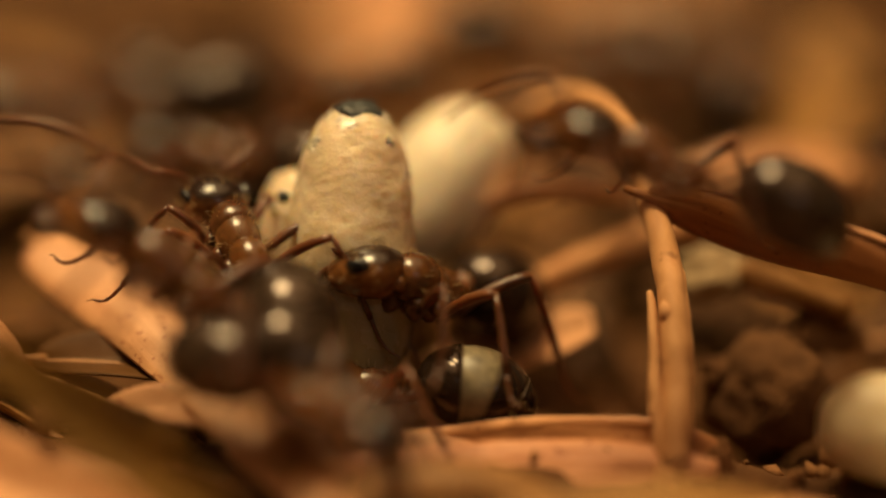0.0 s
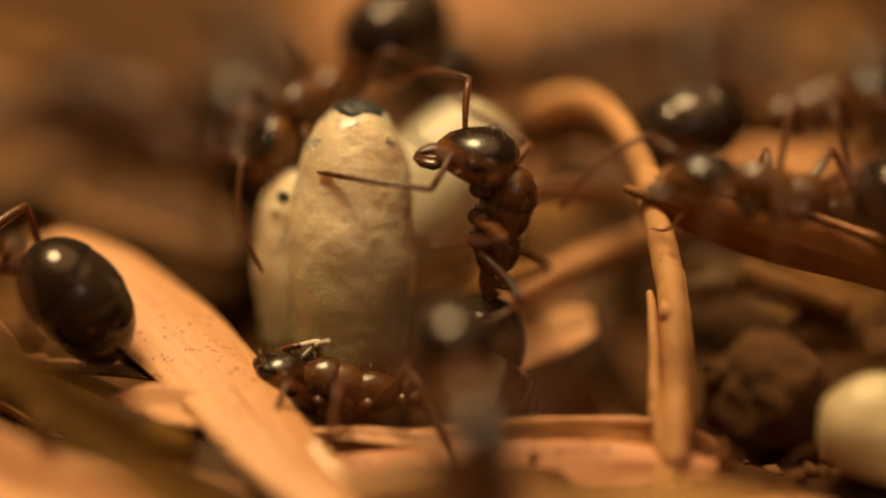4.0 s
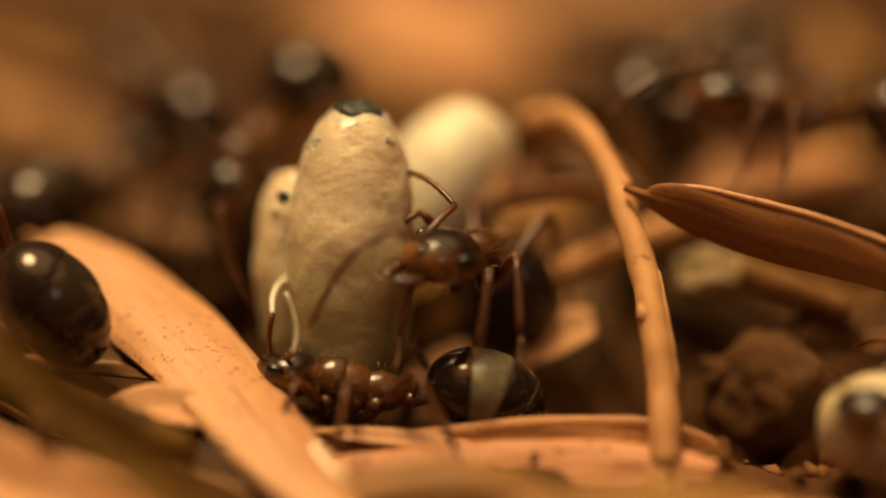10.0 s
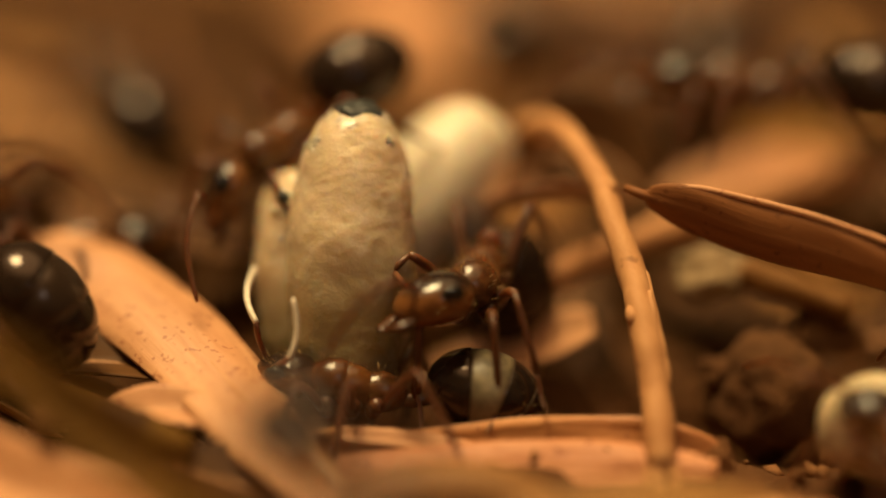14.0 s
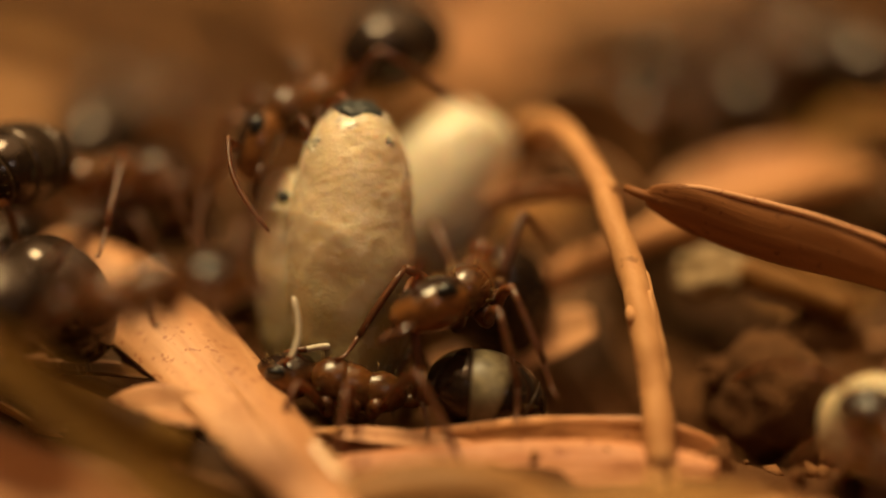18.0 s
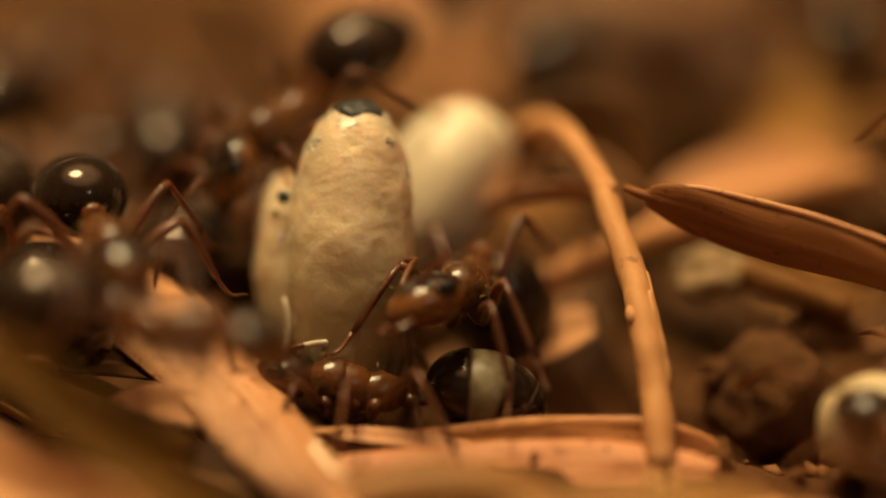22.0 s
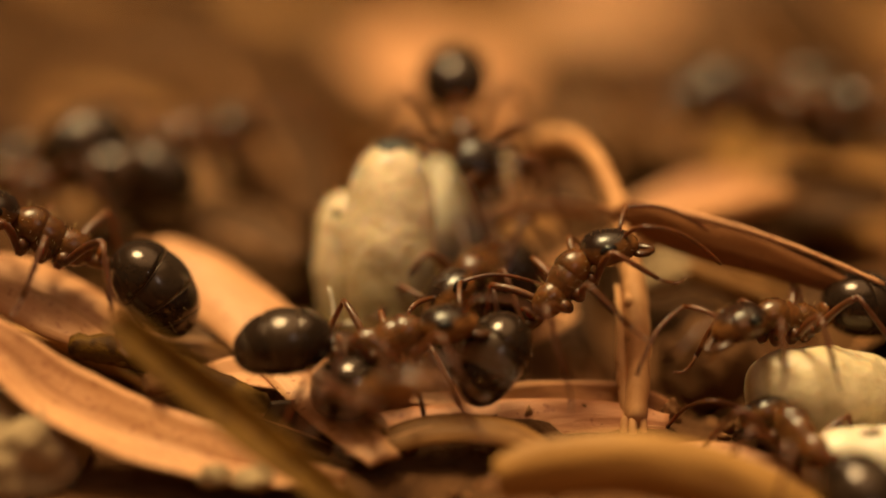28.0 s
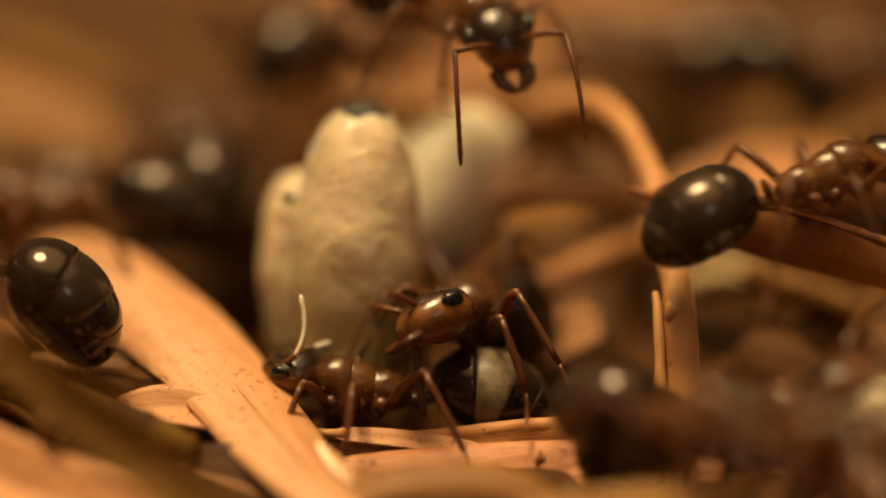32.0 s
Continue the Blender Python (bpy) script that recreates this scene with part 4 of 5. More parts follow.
def go(thing, rows, busy, seed, nod=(), feelers=(), hold=(), tail=()):
    """Carry an ant along its rows (seconds, x, y, z in mm, then pitch, roll and heading in degrees), let its legs step in the
    busy spans and its feelers play all the while; nod: rows of seconds, pitch, turn and lean of the head;
    feelers: rows of seconds and turns about x, y and z for the left and for the right feeler;
    hold: the same for legs, by name (L or R, then f, m or h); tail: rows of seconds and degrees by which the gaster hangs."""
    walk(thing, [(t, pose(x * MM, y * MM, z * MM, roll, -pitch, yaw)) for t, x, y, z, pitch, roll, yaw in rows])
    rng = random.Random(seed)
    hold = dict(hold)
    kids = sorted(thing.children, key=lambda o: o.name)
    legs = [o for o in kids if o.name.startswith("leg")]
    for o in legs:
        left = o.location.y > 0
        rank = sorted([q.location.x for q in legs if (q.location.y > 0) == left]).index(o.location.x)
        held = hold.get(("L" if left else "R") + "hmf"[rank], [(0, 0, 0, 0), (32, 0, 0, 0)])
        phase = 0.0 if (rank + left) % 2 else 0.5
        steps = [(0.0, 0, 0, rng.uniform(-6, 6))]
        for t0, t1, pace in busy:
            t = max(t0, steps[-1][0] + 0.05)
            steps.append((t, 0, 0, steps[-1][3]))
            k = 0
            while t + pace / 4 < t1:
                t += pace / 4
                k += 1
                c = 2 * math.pi * (k / 4 + phase)
                lift = 10 * max(0, math.cos(c)) * (1 if left else -1)
                steps.append((t, lift, 0, 15 * math.sin(c)))
            steps.append((t1, 0, 0, rng.uniform(-8, 8)))
        if steps[-1][0] < 32:
            steps.append((32.0, 0, 0, steps[-1][3] + 1))
        known = [q[0] for q in steps]
        for h in held:
            if min(abs(h[0] - k) for k in known) > 0.04:
                near = between(steps, h[0])
                steps.append((h[0], *near))
        steps.sort()
        wag(o, o.location.copy(), [(t, *(a + b for a, b in zip((rx, ry, rz), between(held, t)))) for t, rx, ry, rz in steps])
    head = [o for o in kids if o.name.startswith("head")][0]
    if nod:
        wag(head, head.location.copy(), [(t, lean, -p, y) for t, p, y, lean in nod])
    if tail:
        gaster = [o for o in kids if o.name.startswith("gaster")][0]
        wag(gaster, gaster.location.copy(), [(t, 0, -d, 0) for t, d in tail])
    for o in sorted(head.children, key=lambda q: q.name):
        if o.name.startswith("antenna"):
            t, rows2 = 0.0, []
            line = (feelers[0] if o.location.y > 0 else feelers[1]) if feelers else [(0, 0, 0, 0), (32, 0, 0, 0)]
            ease = 0.3 if feelers else 1.0
            while t < 32:
                hx, hy, hz = between(line, t)
                rows2.append((t, hx + ease * rng.uniform(-14, 14), hy + ease * rng.uniform(-16, 22), hz + ease * rng.uniform(-20, 20)))
                t += rng.uniform(0.5, 1.1)
            rows2.append((32.0, *rows2[-1][1:]))
            wag(o, o.location.copy(), rows2)


def motions():
    walk(focus, [(0, pose(0, 0.00049, -0.00012)), (24, pose(0, 0.00049, -0.00012)), (25.5, pose(0, 0.00019, -0.00005)), (27.3, pose(0, -0.00181, 0.00059)), (29.4, pose(0, -0.00152, 0.00051)), (30.0, pose(0, -0.00016, 0.00017)), (30.5, pose(0, -0.00094, 0.00037)), (31, pose(0, -0.00291, 0.00074)), (31.5, pose(0, -0.00273, 0.00063)), (32, pose(0, -0.00057, 0.00017))])
    # the stem is pushed over and springs back
    walk(stem, [(t, pose((5.66 - 0.27 * f) * MM, -0.00279, -0.00498, -0.9 * f, -12.4 * f, -5.3 * f)) for t, f in ((0, 0), (9.2, 0), (9.8, 0.4), (10.4, 1), (16.5, 1), (22.3, 1), (22.9, 0), (24, 0), (32, 0))])
    go(far_b_ant, [
        (0, 7.3, 14.76, 1.34, 0, 0, -60), (3, 6.3, 16.84, 1.39, 0, 0, -80), (6, 8.3, 10.83, 2.09, 0, 0, -100), (9, 8.6, 10.85, 2.17, 0, 0, -80),
        (12, 7.51, 15.78, 1.29, 0, 0, -120), (16, 6.47, 13.63, 0.94, 0, 0, -100), (19, 5.34, 12.62, 1.01, 0, 0, -90), (23, 7.95, 17.89, 1.5, 0, 0, -60),
        (25.5, 8, 17.82, 1.19, 0, 0, -60), (26.5, 8.84, 15.37, 1.71, 0, 0, -105), (27.5, 9.68, 12.92, 2.23, 0, 0, -150), (29.3, 10.27, 13.02, 2.61, 0, 0, -170),
        (30, 10.92, 10.92, 2.46, 0, 0, -170), (31, 8.45, 11.94, 2.42, 0, 0, -190), (32, 5.97, 12.96, 2.38, 0, 0, -210)], [(0, 32, 0.9)], 1)
    go(resident_ant, [
        (0, -6.48, -3.07, 0.08, 28, 0, 170), (0.5, -8.16, -2.64, -0.25, 24, 0, 170), (1, -10.02, -2.18, -0.47, 20, 0, 175), (1.5, -11.45, -1.25, -0.03, 18, 0, 180),
        (2, -12.39, -0.68, 0.57, 20, 0, 182), (3.5, -12.39, -0.68, 0.57, 20, 0, 182), (5.5, -12.5, -0.7, 0.5, 20, 0, 182), (6.3, -12.67, -0.69, 0.55, 20, 0, 182),
        (7, -13.24, -0.56, 0.66, 20, 0, 182), (7.6, -13.23, -0.68, 0.59, 20, 0, 182), (9, -12.95, -0.7, 0.5, 20, 0, 182), (13, -13.34, -0.73, 0.4, 20, 0, 182),
        (14.5, -13.3, -0.71, 0.48, 20, 0, 182), (16.5, -12.68, -0.59, 0.52, 20, 0, 182), (19, -12.97, -0.47, 0.59, 20, 0, 182), (21, -12.97, -0.49, 0.52, 20, 0, 182),
        (22.5, -12.85, -0.73, 0.4, 20, 0, 182), (24, -12.74, -0.74, 0.34, 20, 0, 182), (25.5, -12.9, -0.73, 0.37, 20, 0, 182), (27.5, -13.21, -0.85, 0.74, 20, 0, 182),
        (29.3, -12.98, -0.86, 0.7, 20, 0, 182), (30.5, -12.89, -0.86, 0.7, 20, 0, 182), (31, -12.87, -0.86, 0.67, 20, 0, 182), (32, -12.86, -0.88, 0.61, 20, 0, 182)], [(0, 2.2, 0.45), (6.6, 7.8, 0.5), (15, 16.2, 0.5), (26, 27.4, 0.5)], 2)
    go(nurse_ant, [
        (0, -0.44, 0.77, -1.16, 15, -9, 238), (0.5, -0.4, 0.8, -0.95, 20, -5, 222), (1, 0.65, 0.8, -0.26, 80, -1, 215), (2, 0.83, 0.7, 0.3, 85, -21, 181),
        (3, 1.61, 0.85, 0.78, 98, -16, 186), (6, 1.06, 0.7, -0.06, 80, -22, 188), (7, 1.02, 0.7, 0.11, 80, -20, 188), (8, 1, 0.7, -0.07, 78, -22, 191),
        (8.5, 0.64, 0.9, -0.2, 45, -20, 240), (9, 0.78, 1.1, -0.47, 18, -8, 258), (10, 0.99, 1.56, -0.59, 4, -3, 253), (11, 0.92, 1.51, -0.58, -3, -5, 251),
        (12, 0.92, 1.36, -0.81, -4, 0, 256), (13, 1.03, 1.27, -1.05, -11, 8, 260), (14, 0.88, 1.25, -1.08, -15, 4, 258), (16.5, 0.72, 1.13, -1.2, -17, 4, 258),
        (17, 0.78, 1.13, -1.28, -13, 8, 261), (19, 0.64, 1.13, -1.19, -10, 11, 258), (24, 0.59, 1.13, -1.22, -6, 12, 257), (25.5, 0.35, 1.13, -1.1, -10, 8, 254),
        (27.5, 0.7, 1.13, -0.8, -10, 8, 252), (30, 0.33, 1.07, -1.12, -3, 15, 264), (30.5, 0.6, 1.06, -1.2, -11, 10, 255), (31, 0.5, 1.03, -1.4, -12, 12, 257),
        (32, 0.65, 1.01, -1.57, -7, 17, 261)], [(0.5, 1.2, 0.4), (2.2, 3.6, 0.5), (5.2, 6.2, 0.5), (16, 17, 0.6), (30.5, 31.5, 0.5)], 3,
        [(0, -12, -83, -5), (0.6, -14, -40, 0), (1, -53, 13, -3), (2, -71, -15, -20), (3, -68, -13, -14), (5.5, -90, 0, -42), (6, -83, -6, -42), (7, -77, -8, -38), (8, -83, -5, -42), (8.5, -36, -32, -36), (9, -16, -33, -20), (10, 4, -34, -12), (12, 10, -41, -13), (13, 11, -50, 7), (17, 11, -53, 25), (19, 10, -41, 18), (24, 11, -38, 12), (25, 5, -44, 13), (30, -21, -24, 20), (32, 15, -44, 21)],
        feelers=([(0, -8, -28, -100), (0.6, -8, -28, -100), (1.2, -39, -4, -24), (3, -39, -4, -24), (6, -100, -2, 73), (8, -100, -2, 73), (8.6, 9, 56, -100), (9.4, 16, 57, -76), (11, 0, 30, -40), (17, 0, 10, -20), (19, -3, -28, 19), (24, -3, -28, 19), (27, 0, 30, -40), (32, 0, 30, -40)],
                 [(0, 0, 0, 0), (1.2, -23, 21, -15), (3, -25, 15, -18), (6, -33, 10, -21), (8, -33, 10, -21), (9, 0, -10, -60), (10, 0, -21, -77), (11.5, 0, 10, -50), (13, 1, 41, -31), (19, 0, -9, -78), (24, 0, -9, -78), (26, -16, 24, -57), (32, -50, 45, -65)]),
        hold=[("Lf", [(0, 0, 0, 0), (8, 0, 0, 0), (9.5, -10, 0, -30), (32, -10, 0, -30)]), ("Lm", [(0, 0, 0, 0), (8, 0, 0, 0), (9.5, 0, 0, -55), (32, 0, 0, -55)]),
              ("Lh", [(0, 0, 0, 0), (8, 0, 0, 0), (9.5, 0, 0, 28), (32, 0, 0, 28)]), ("Rf", [(0, 0, 0, 0), (8, 0, 0, 0), (9.5, 10, 0, 28), (32, 10, 0, 28)]),
              ("Rm", [(0, 0, 0, 0), (8, 0, 0, 0), (9.5, -25, 0, 30), (32, -25, 0, 30)]), ("Rh", [(0, 0, 0, 0), (8, 0, 0, 0), (9.5, 0, 0, -30), (32, 0, 0, -30)])],
        tail=[(0, 12), (0.6, 12), (1.2, 26), (8, 30), (9.2, 50), (10, 75), (32, 80)])
    go(crouching_ant, [
        (0, -2.4, -0.44, -3.35, 4, 4, 181), (6, -2.3, -0.46, -3.45, 4, 4, 181), (9, -2.18, -0.45, -3.42, 4, 4, 181), (12, -2.16, -0.46, -3.45, 4, 5, 182),
        (19, -2.16, -0.46, -3.45, 4, 4, 181), (25, -2.31, -0.45, -3.42, 4, 4, 181), (27.5, -2.52, -0.44, -3.37, 4, 4, 182), (30.5, -2.52, -0.44, -3.37, 4, 4, 182),
        (31, -2.28, -0.45, -3.41, 4, 4, 182), (32, -2.18, -0.45, -3.39, 4, 4, 182)], [], 4, [(0, -6, -24, 0), (10, -4, -26, 0), (20, -6, -22, 0), (32, -6, -24, 0)], feelers=([(0, 154, -143, -14), (3.4, 154, -143, -14), (5.6, 89, -76, -43), (8.6, 89, -76, -43), (10.4, 143, -54, -124), (32, 143, -54, -124)], [(0, 6, -9, -112), (8.4, 6, -9, -112), (11, -107, -36, -15), (13.6, -107, -36, -15), (16.4, 6, -9, -112), (32, 6, -9, -112)]))
    go(passer_ant, [
        (0, 5.26, -2.9, 2.84, 18, 0, 180), (0.5, 5.19, -2.88, 2.91, 18, 0, 180), (1, 5.61, -2.54, 3.04, 14, 0, 180), (1.5, 5.75, -2.51, 3.15, 14, 0, 182),
        (2, 5.89, -2.54, 3.04, 14, 0, 182), (2.5, 6.92, -2.41, 2.73, 10, 0, 186), (3, 7.64, -1.99, 2.35, 10, 0, 186), (3.5, 6.98, -1.54, 2.1, 8, 0, 182),
        (4.3, 9.88, -1.67, 1.57, 5, 0, 186), (5.2, 14.71, -1.87, 0.76, 0, 0, 190), (32, 23.54, -1.9, 0.66, 0, 0, 190)], [(0, 1.5, 0.5), (2, 5, 0.4)], 5)
    go(scout_ant, [
        (0, 4.23, 16.87, 1.54, -5, 0, -10), (1.5, 5.3, 11.79, 1.81, -5, 0, -15), (2, 6.03, 7.69, 1.92, -5, 0, -10), (2.5, 7.1, 5.69, 2.14, 0, 0, 0),
        (3, 8.13, 5.7, 2.21, 0, 0, 10), (3.5, 9, 5.72, 2.28, 5, 0, 15), (5.5, 10.46, 5.69, 2.14, 0, 0, 30), (6, 11.73, 6.81, 2.49, 0, 0, 30),
        (7, 15.21, 8.89, 2.58, 0, 0, 20), (32, 25.54, 9, 3.05, 0, 0, 20)], [(0, 6.8, 0.5)], 6)
    go(front_walker_ant, [
        (0, -2.76, -6.46, -2.24, -9, 0, -40), (0.5, -0.03, -8.11, -0.29, 2, 0, -85), (1, 0.5, -8.11, -0.29, 2, 0, -88), (1.5, 0.04, -8.11, -0.29, 2, 0, -90),
        (2, 0.17, -8.11, -0.29, 2, 0, -88), (3.5, 0.1, -8.11, -0.29, 2, 0, -90), (4.2, 1, -8.42, -2.77, -10, 0, -80), (5, 1.51, -11.12, -7.38, 0, 0, -80),
        (32, 1.37, -12.99, -14.91, 0, 0, -80)], [(0, 0.8, 0.4), (3.6, 5, 0.4)], 7, [(0, -40, 3, 0), (32, -40, 3, 0)])
    go(runner_ant, [
        (0, 2.8, -11.43, -8.64, 0, 0, 150), (4, 2.57, -10.17, -7.71, 0, 0, 150), (4.8, 0.22, -4.73, -2.44, 10, 0, 170), (5.5, -3.46, -1.44, -0.41, 22, 0, 182),
        (6, -5.53, -1.33, 0.07, 23, 1, 176), (6.5, -7.48, -1.21, 0.53, 20, 0, 180), (7, -16.89, -0.6, 1.74, 12, 0, 175), (7.5, -22.04, -0.5, 2.15, 5, 0, 175),
        (32, -27.74, -0.49, 2.17, 5, 0, 175)], [(4, 7.4, 0.4)], 8, [(0, 0, 0, 0), (5, 0, 0, 0), (6, -13, 4, 0), (32, -13, 4, 0)])
    go(front_climber_ant, [
        (0, -1.1, -10.8, -10.25, 0, 0, 150), (4.5, -1.75, -10.17, -7.71, 10, 0, 150), (5, -3.52, -6.85, -2.67, 30, 0, 160), (5.5, -5.11, -6.59, -0.81, 32, 0, 160),
        (6, -6.69, -6.67, -0.72, 13, 1, 133), (6.5, -8.19, -6.6, -0.66, 2, 1, 132), (7, -10.07, -6.4, -0.58, -5, 1, 136), (8, -11.97, -6.4, -1.83, -8, 1, 134),
        (8.5, -12.26, -6.4, -2.66, -8, 1, 134), (9.5, -14.67, -6.4, -2.8, -8, 1, 135), (32, -26.82, -5.43, -1.1, 5, 0, 175)], [(4.6, 7.6, 0.4)], 9, [(0, 0, 0, 0), (5, 0, 0, 0), (6, 9, 17, -1), (32, 9, 17, -1)])
    go(climber_ant, [
        (0, -5.06, 0.62, 0.01, 20, 0, 115), (0.5, -5.26, 3.71, 0.43, 20, 0, 120), (1, -5.24, 7.04, 1.38, 5, 0, 150), (1.5, -3.92, 7.78, 2.28, -8, 0, 180),
        (2, -2.78, 6.93, 2.99, -10, 0, 186), (3, -4.05, 4.6, 2.69, -8, 8, 234), (3.6, -3.24, 4.6, 2.86, -25, 0, 224), (6, -4.65, 9, 1.01, -13, -1, 245),
        (9, -5.02, 9, 0.69, -18, 0, 238), (11, -4.96, 4.6, 1.59, -25, 9, 247), (13, -4.33, 4.6, 1.86, -31, 5, 229), (14.5, -4.33, 4.6, 1.53, -25, 0, 224),
        (16.5, -4.12, 4.6, 1.76, -25, 0, 224), (18, -3.52, 4.6, 2.68, -18, 8, 225), (19, -3.85, 4.6, 2.87, -18, 1, 220), (20.5, -4.08, 4.6, 2.23, -24, 0, 224),
        (21, -4.39, 4.6, 2.26, -25, 4, 236), (22.5, -4.08, 4.6, 2.19, -24, 0, 224), (23, -4.07, 3.6, 2.91, -19, -1, 222), (23.5, -2.87, 3.6, 4.21, -20, 0, 210),
        (24, -2.86, 3.6, 4.27, -8, 4, 230), (24.5, -2.51, 3.6, 4.4, -24, 0, 216), (25, -2.9, 3.6, 3.99, -11, 7, 237), (25.5, -2.86, 3.6, 3.69, -13, 5, 235),
        (27.5, -1.12, 4.2, 4.42, 5, -1, 248), (28, 0.12, 5.2, 2.91, -19, 2, 275), (29, 1.77, 5.4, 1.83, -26, 1, 286), (29.5, 0.84, 4.4, 3.48, -11, -3, 272),
        (30, 0.71, 3.7, 3.43, -9, -3, 269), (30.5, 0.3, 3.7, 3.37, -8, 0, 266), (31, 0.59, 4, 4.43, -20, 0, 275), (31.5, 0.03, 4, 4.73, -15, 0, 295),
        (32, 0.34, 4, 5.27, -3, 3, 304)], [(0, 2, 0.6), (6, 8, 0.7), (15.5, 18, 0.6), (23, 27.4, 0.5), (29, 30.4, 0.4), (30.6, 32, 0.5)], 10, [(0, -10, 0, 0), (3, -50, 0, 38), (6, -10, -18, 1), (9, -21, 7, 0), (11, -41, 3, 44), (13, -29, -8, 35), (18, -26, 7, 42), (19, -31, 34, -2), (21, -36, -19, 32), (23, -29, -8, 0), (24, -30, 31, 22), (25, -24, 4, 28), (25.5, -19, 16, 30), (27, -22, 0, 0), (27.5, -39, -10, 6), (28, -27, 29, -1), (28.6, -34, 0, 0), (29, -37, 15, -1), (29.5, -32, -9, -8), (30, -22, -10, -8), (30.5, -42, 0, 0), (32, -32, -9, 10)])
    go(wanderer_ant, [
        (0, 15.21, 8.27, 0.11, 0, 0, 180), (8.6, 14.34, 7.37, 0.63, 0, 0, 180), (9.5, 10.07, 6.1, 1.74, 5, 0, 188), (10, 9.04, 6.21, 2.17, 8, 0, 190),
        (10.5, 8.71, 6.79, 2.42, 8, 0, 175), (11, 9.07, 6.89, 2.85, 5, 0, 150), (11.5, 11.43, 6.72, 2.14, 0, 0, 160), (12, 11.56, 5.62, 1.85, 0, 0, 175),
        (12.5, 12, 5.51, 1.43, 0, 0, 172), (13, 9.26, 6.12, 1.82, 5, 0, 172), (13.5, 7.71, 7.31, 2.46, 0, 0, 176), (14, 7.93, 7.34, 2.58, 0, 0, 176),
        (14.5, 8.7, 7.84, 2.5, 0, 0, 170), (16.5, 9.67, 10.88, 2.31, 0, 0, 150), (18, 9.65, 14.95, 2.1, 0, 0, 120), (21, 10.75, 19.07, 2.08, 0, 0, 90),
        (32, 18.65, 27.13, 9.6, 0, 0, 90)], [(8.8, 16, 0.5), (16.5, 21, 0.6)], 11)
    go(crosser_ant, [
        (0, -25.24, 1.73, 2.79, 0, 0, -20), (11, -16.04, 1.69, 2.65, 0, 0, -20), (11.6, -10.76, 1, 1.94, -8, 0, -35), (12, -8.86, -0.05, 1.87, -12, 0, -52),
        (12.5, -5.51, -6.5, 0.06, -22, 0, -48), (13, -3.15, -14.5, -0.39, -18, 0, -55), (13.5, -2.64, -15.5, -1.07, -15, 0, -60), (14, -2.07, -16, -1.68, -12, 0, -65),
        (14.8, -1.9, -16.5, -6, 0, 0, -70), (32, -2.55, -11.74, -14.03, 0, 0, -70)], [(11, 14.8, 0.4)], 12)
    go(lingerer_ant, [
        (0, -26.68, -5.43, -1.13, 0, 0, 0), (14.6, -14.58, -5.43, -1.13, 0, 0, 0), (16.5, -8.03, -4.67, -0.56, 4, 0, 8), (17, -7.62, -4.69, -0.63, 2, 0, 4),
        (17.5, -7.08, -4.54, -0.04, 4, 0, 8), (18, -7.35, -4.53, 0.03, 4, 0, 6), (19, -7.89, -4.56, -0.1, 4, 0, 4), (20, -7.99, -4.57, -0.14, 4, 0, 4),
        (21, -7.96, -4.53, 0.03, 0, 0, -5), (21.5, -6.59, -4.7, -0.67, -9, 0, -9), (22.3, -6.25, -5.2, -0.79, -7, 0, -9), (23, -5.74, -6.06, -1.1, 6, -3, -26),
        (24, -5.92, -6.29, -1.04, 2, -4, -30), (24.5, -4.06, -6.32, -1.37, 0, 0, 0), (25, -4.08, -6.51, -1.77, 1, -4, -29), (25.5, -2.06, -6.66, -1.9, -8, 0, -30),
        (27.5, -3.06, -7.03, -2.55, 14, 0, -20), (28, -2.44, -7.07, -2.72, 14, 0, -70), (29.3, -2.18, -7.11, -2.89, 14, 0, -82), (30, -2.18, -7.07, -2.72, 14, 0, -80),
        (30.5, -2.09, -7.03, -2.55, 14, 0, -60), (31, -1.41, -7.02, -2.54, -8, 0, -45), (31.5, 5.03, -8.5, -2.4, 12, 0, -56), (32, 8.24, -8.5, -2.31, 10, 0, -60)], [(14.8, 17.6, 0.5), (21, 26, 0.45), (30.4, 32, 0.4)], 13, [(0, 0, 0, 0), (20.5, 0, 0, 0), (21.5, -11, 2, 0), (22.3, -6, 6, 0), (23, 20, 21, -1), (24, 21, 24, -1), (25, 5, 23, -1), (32, 5, 23, -1)])
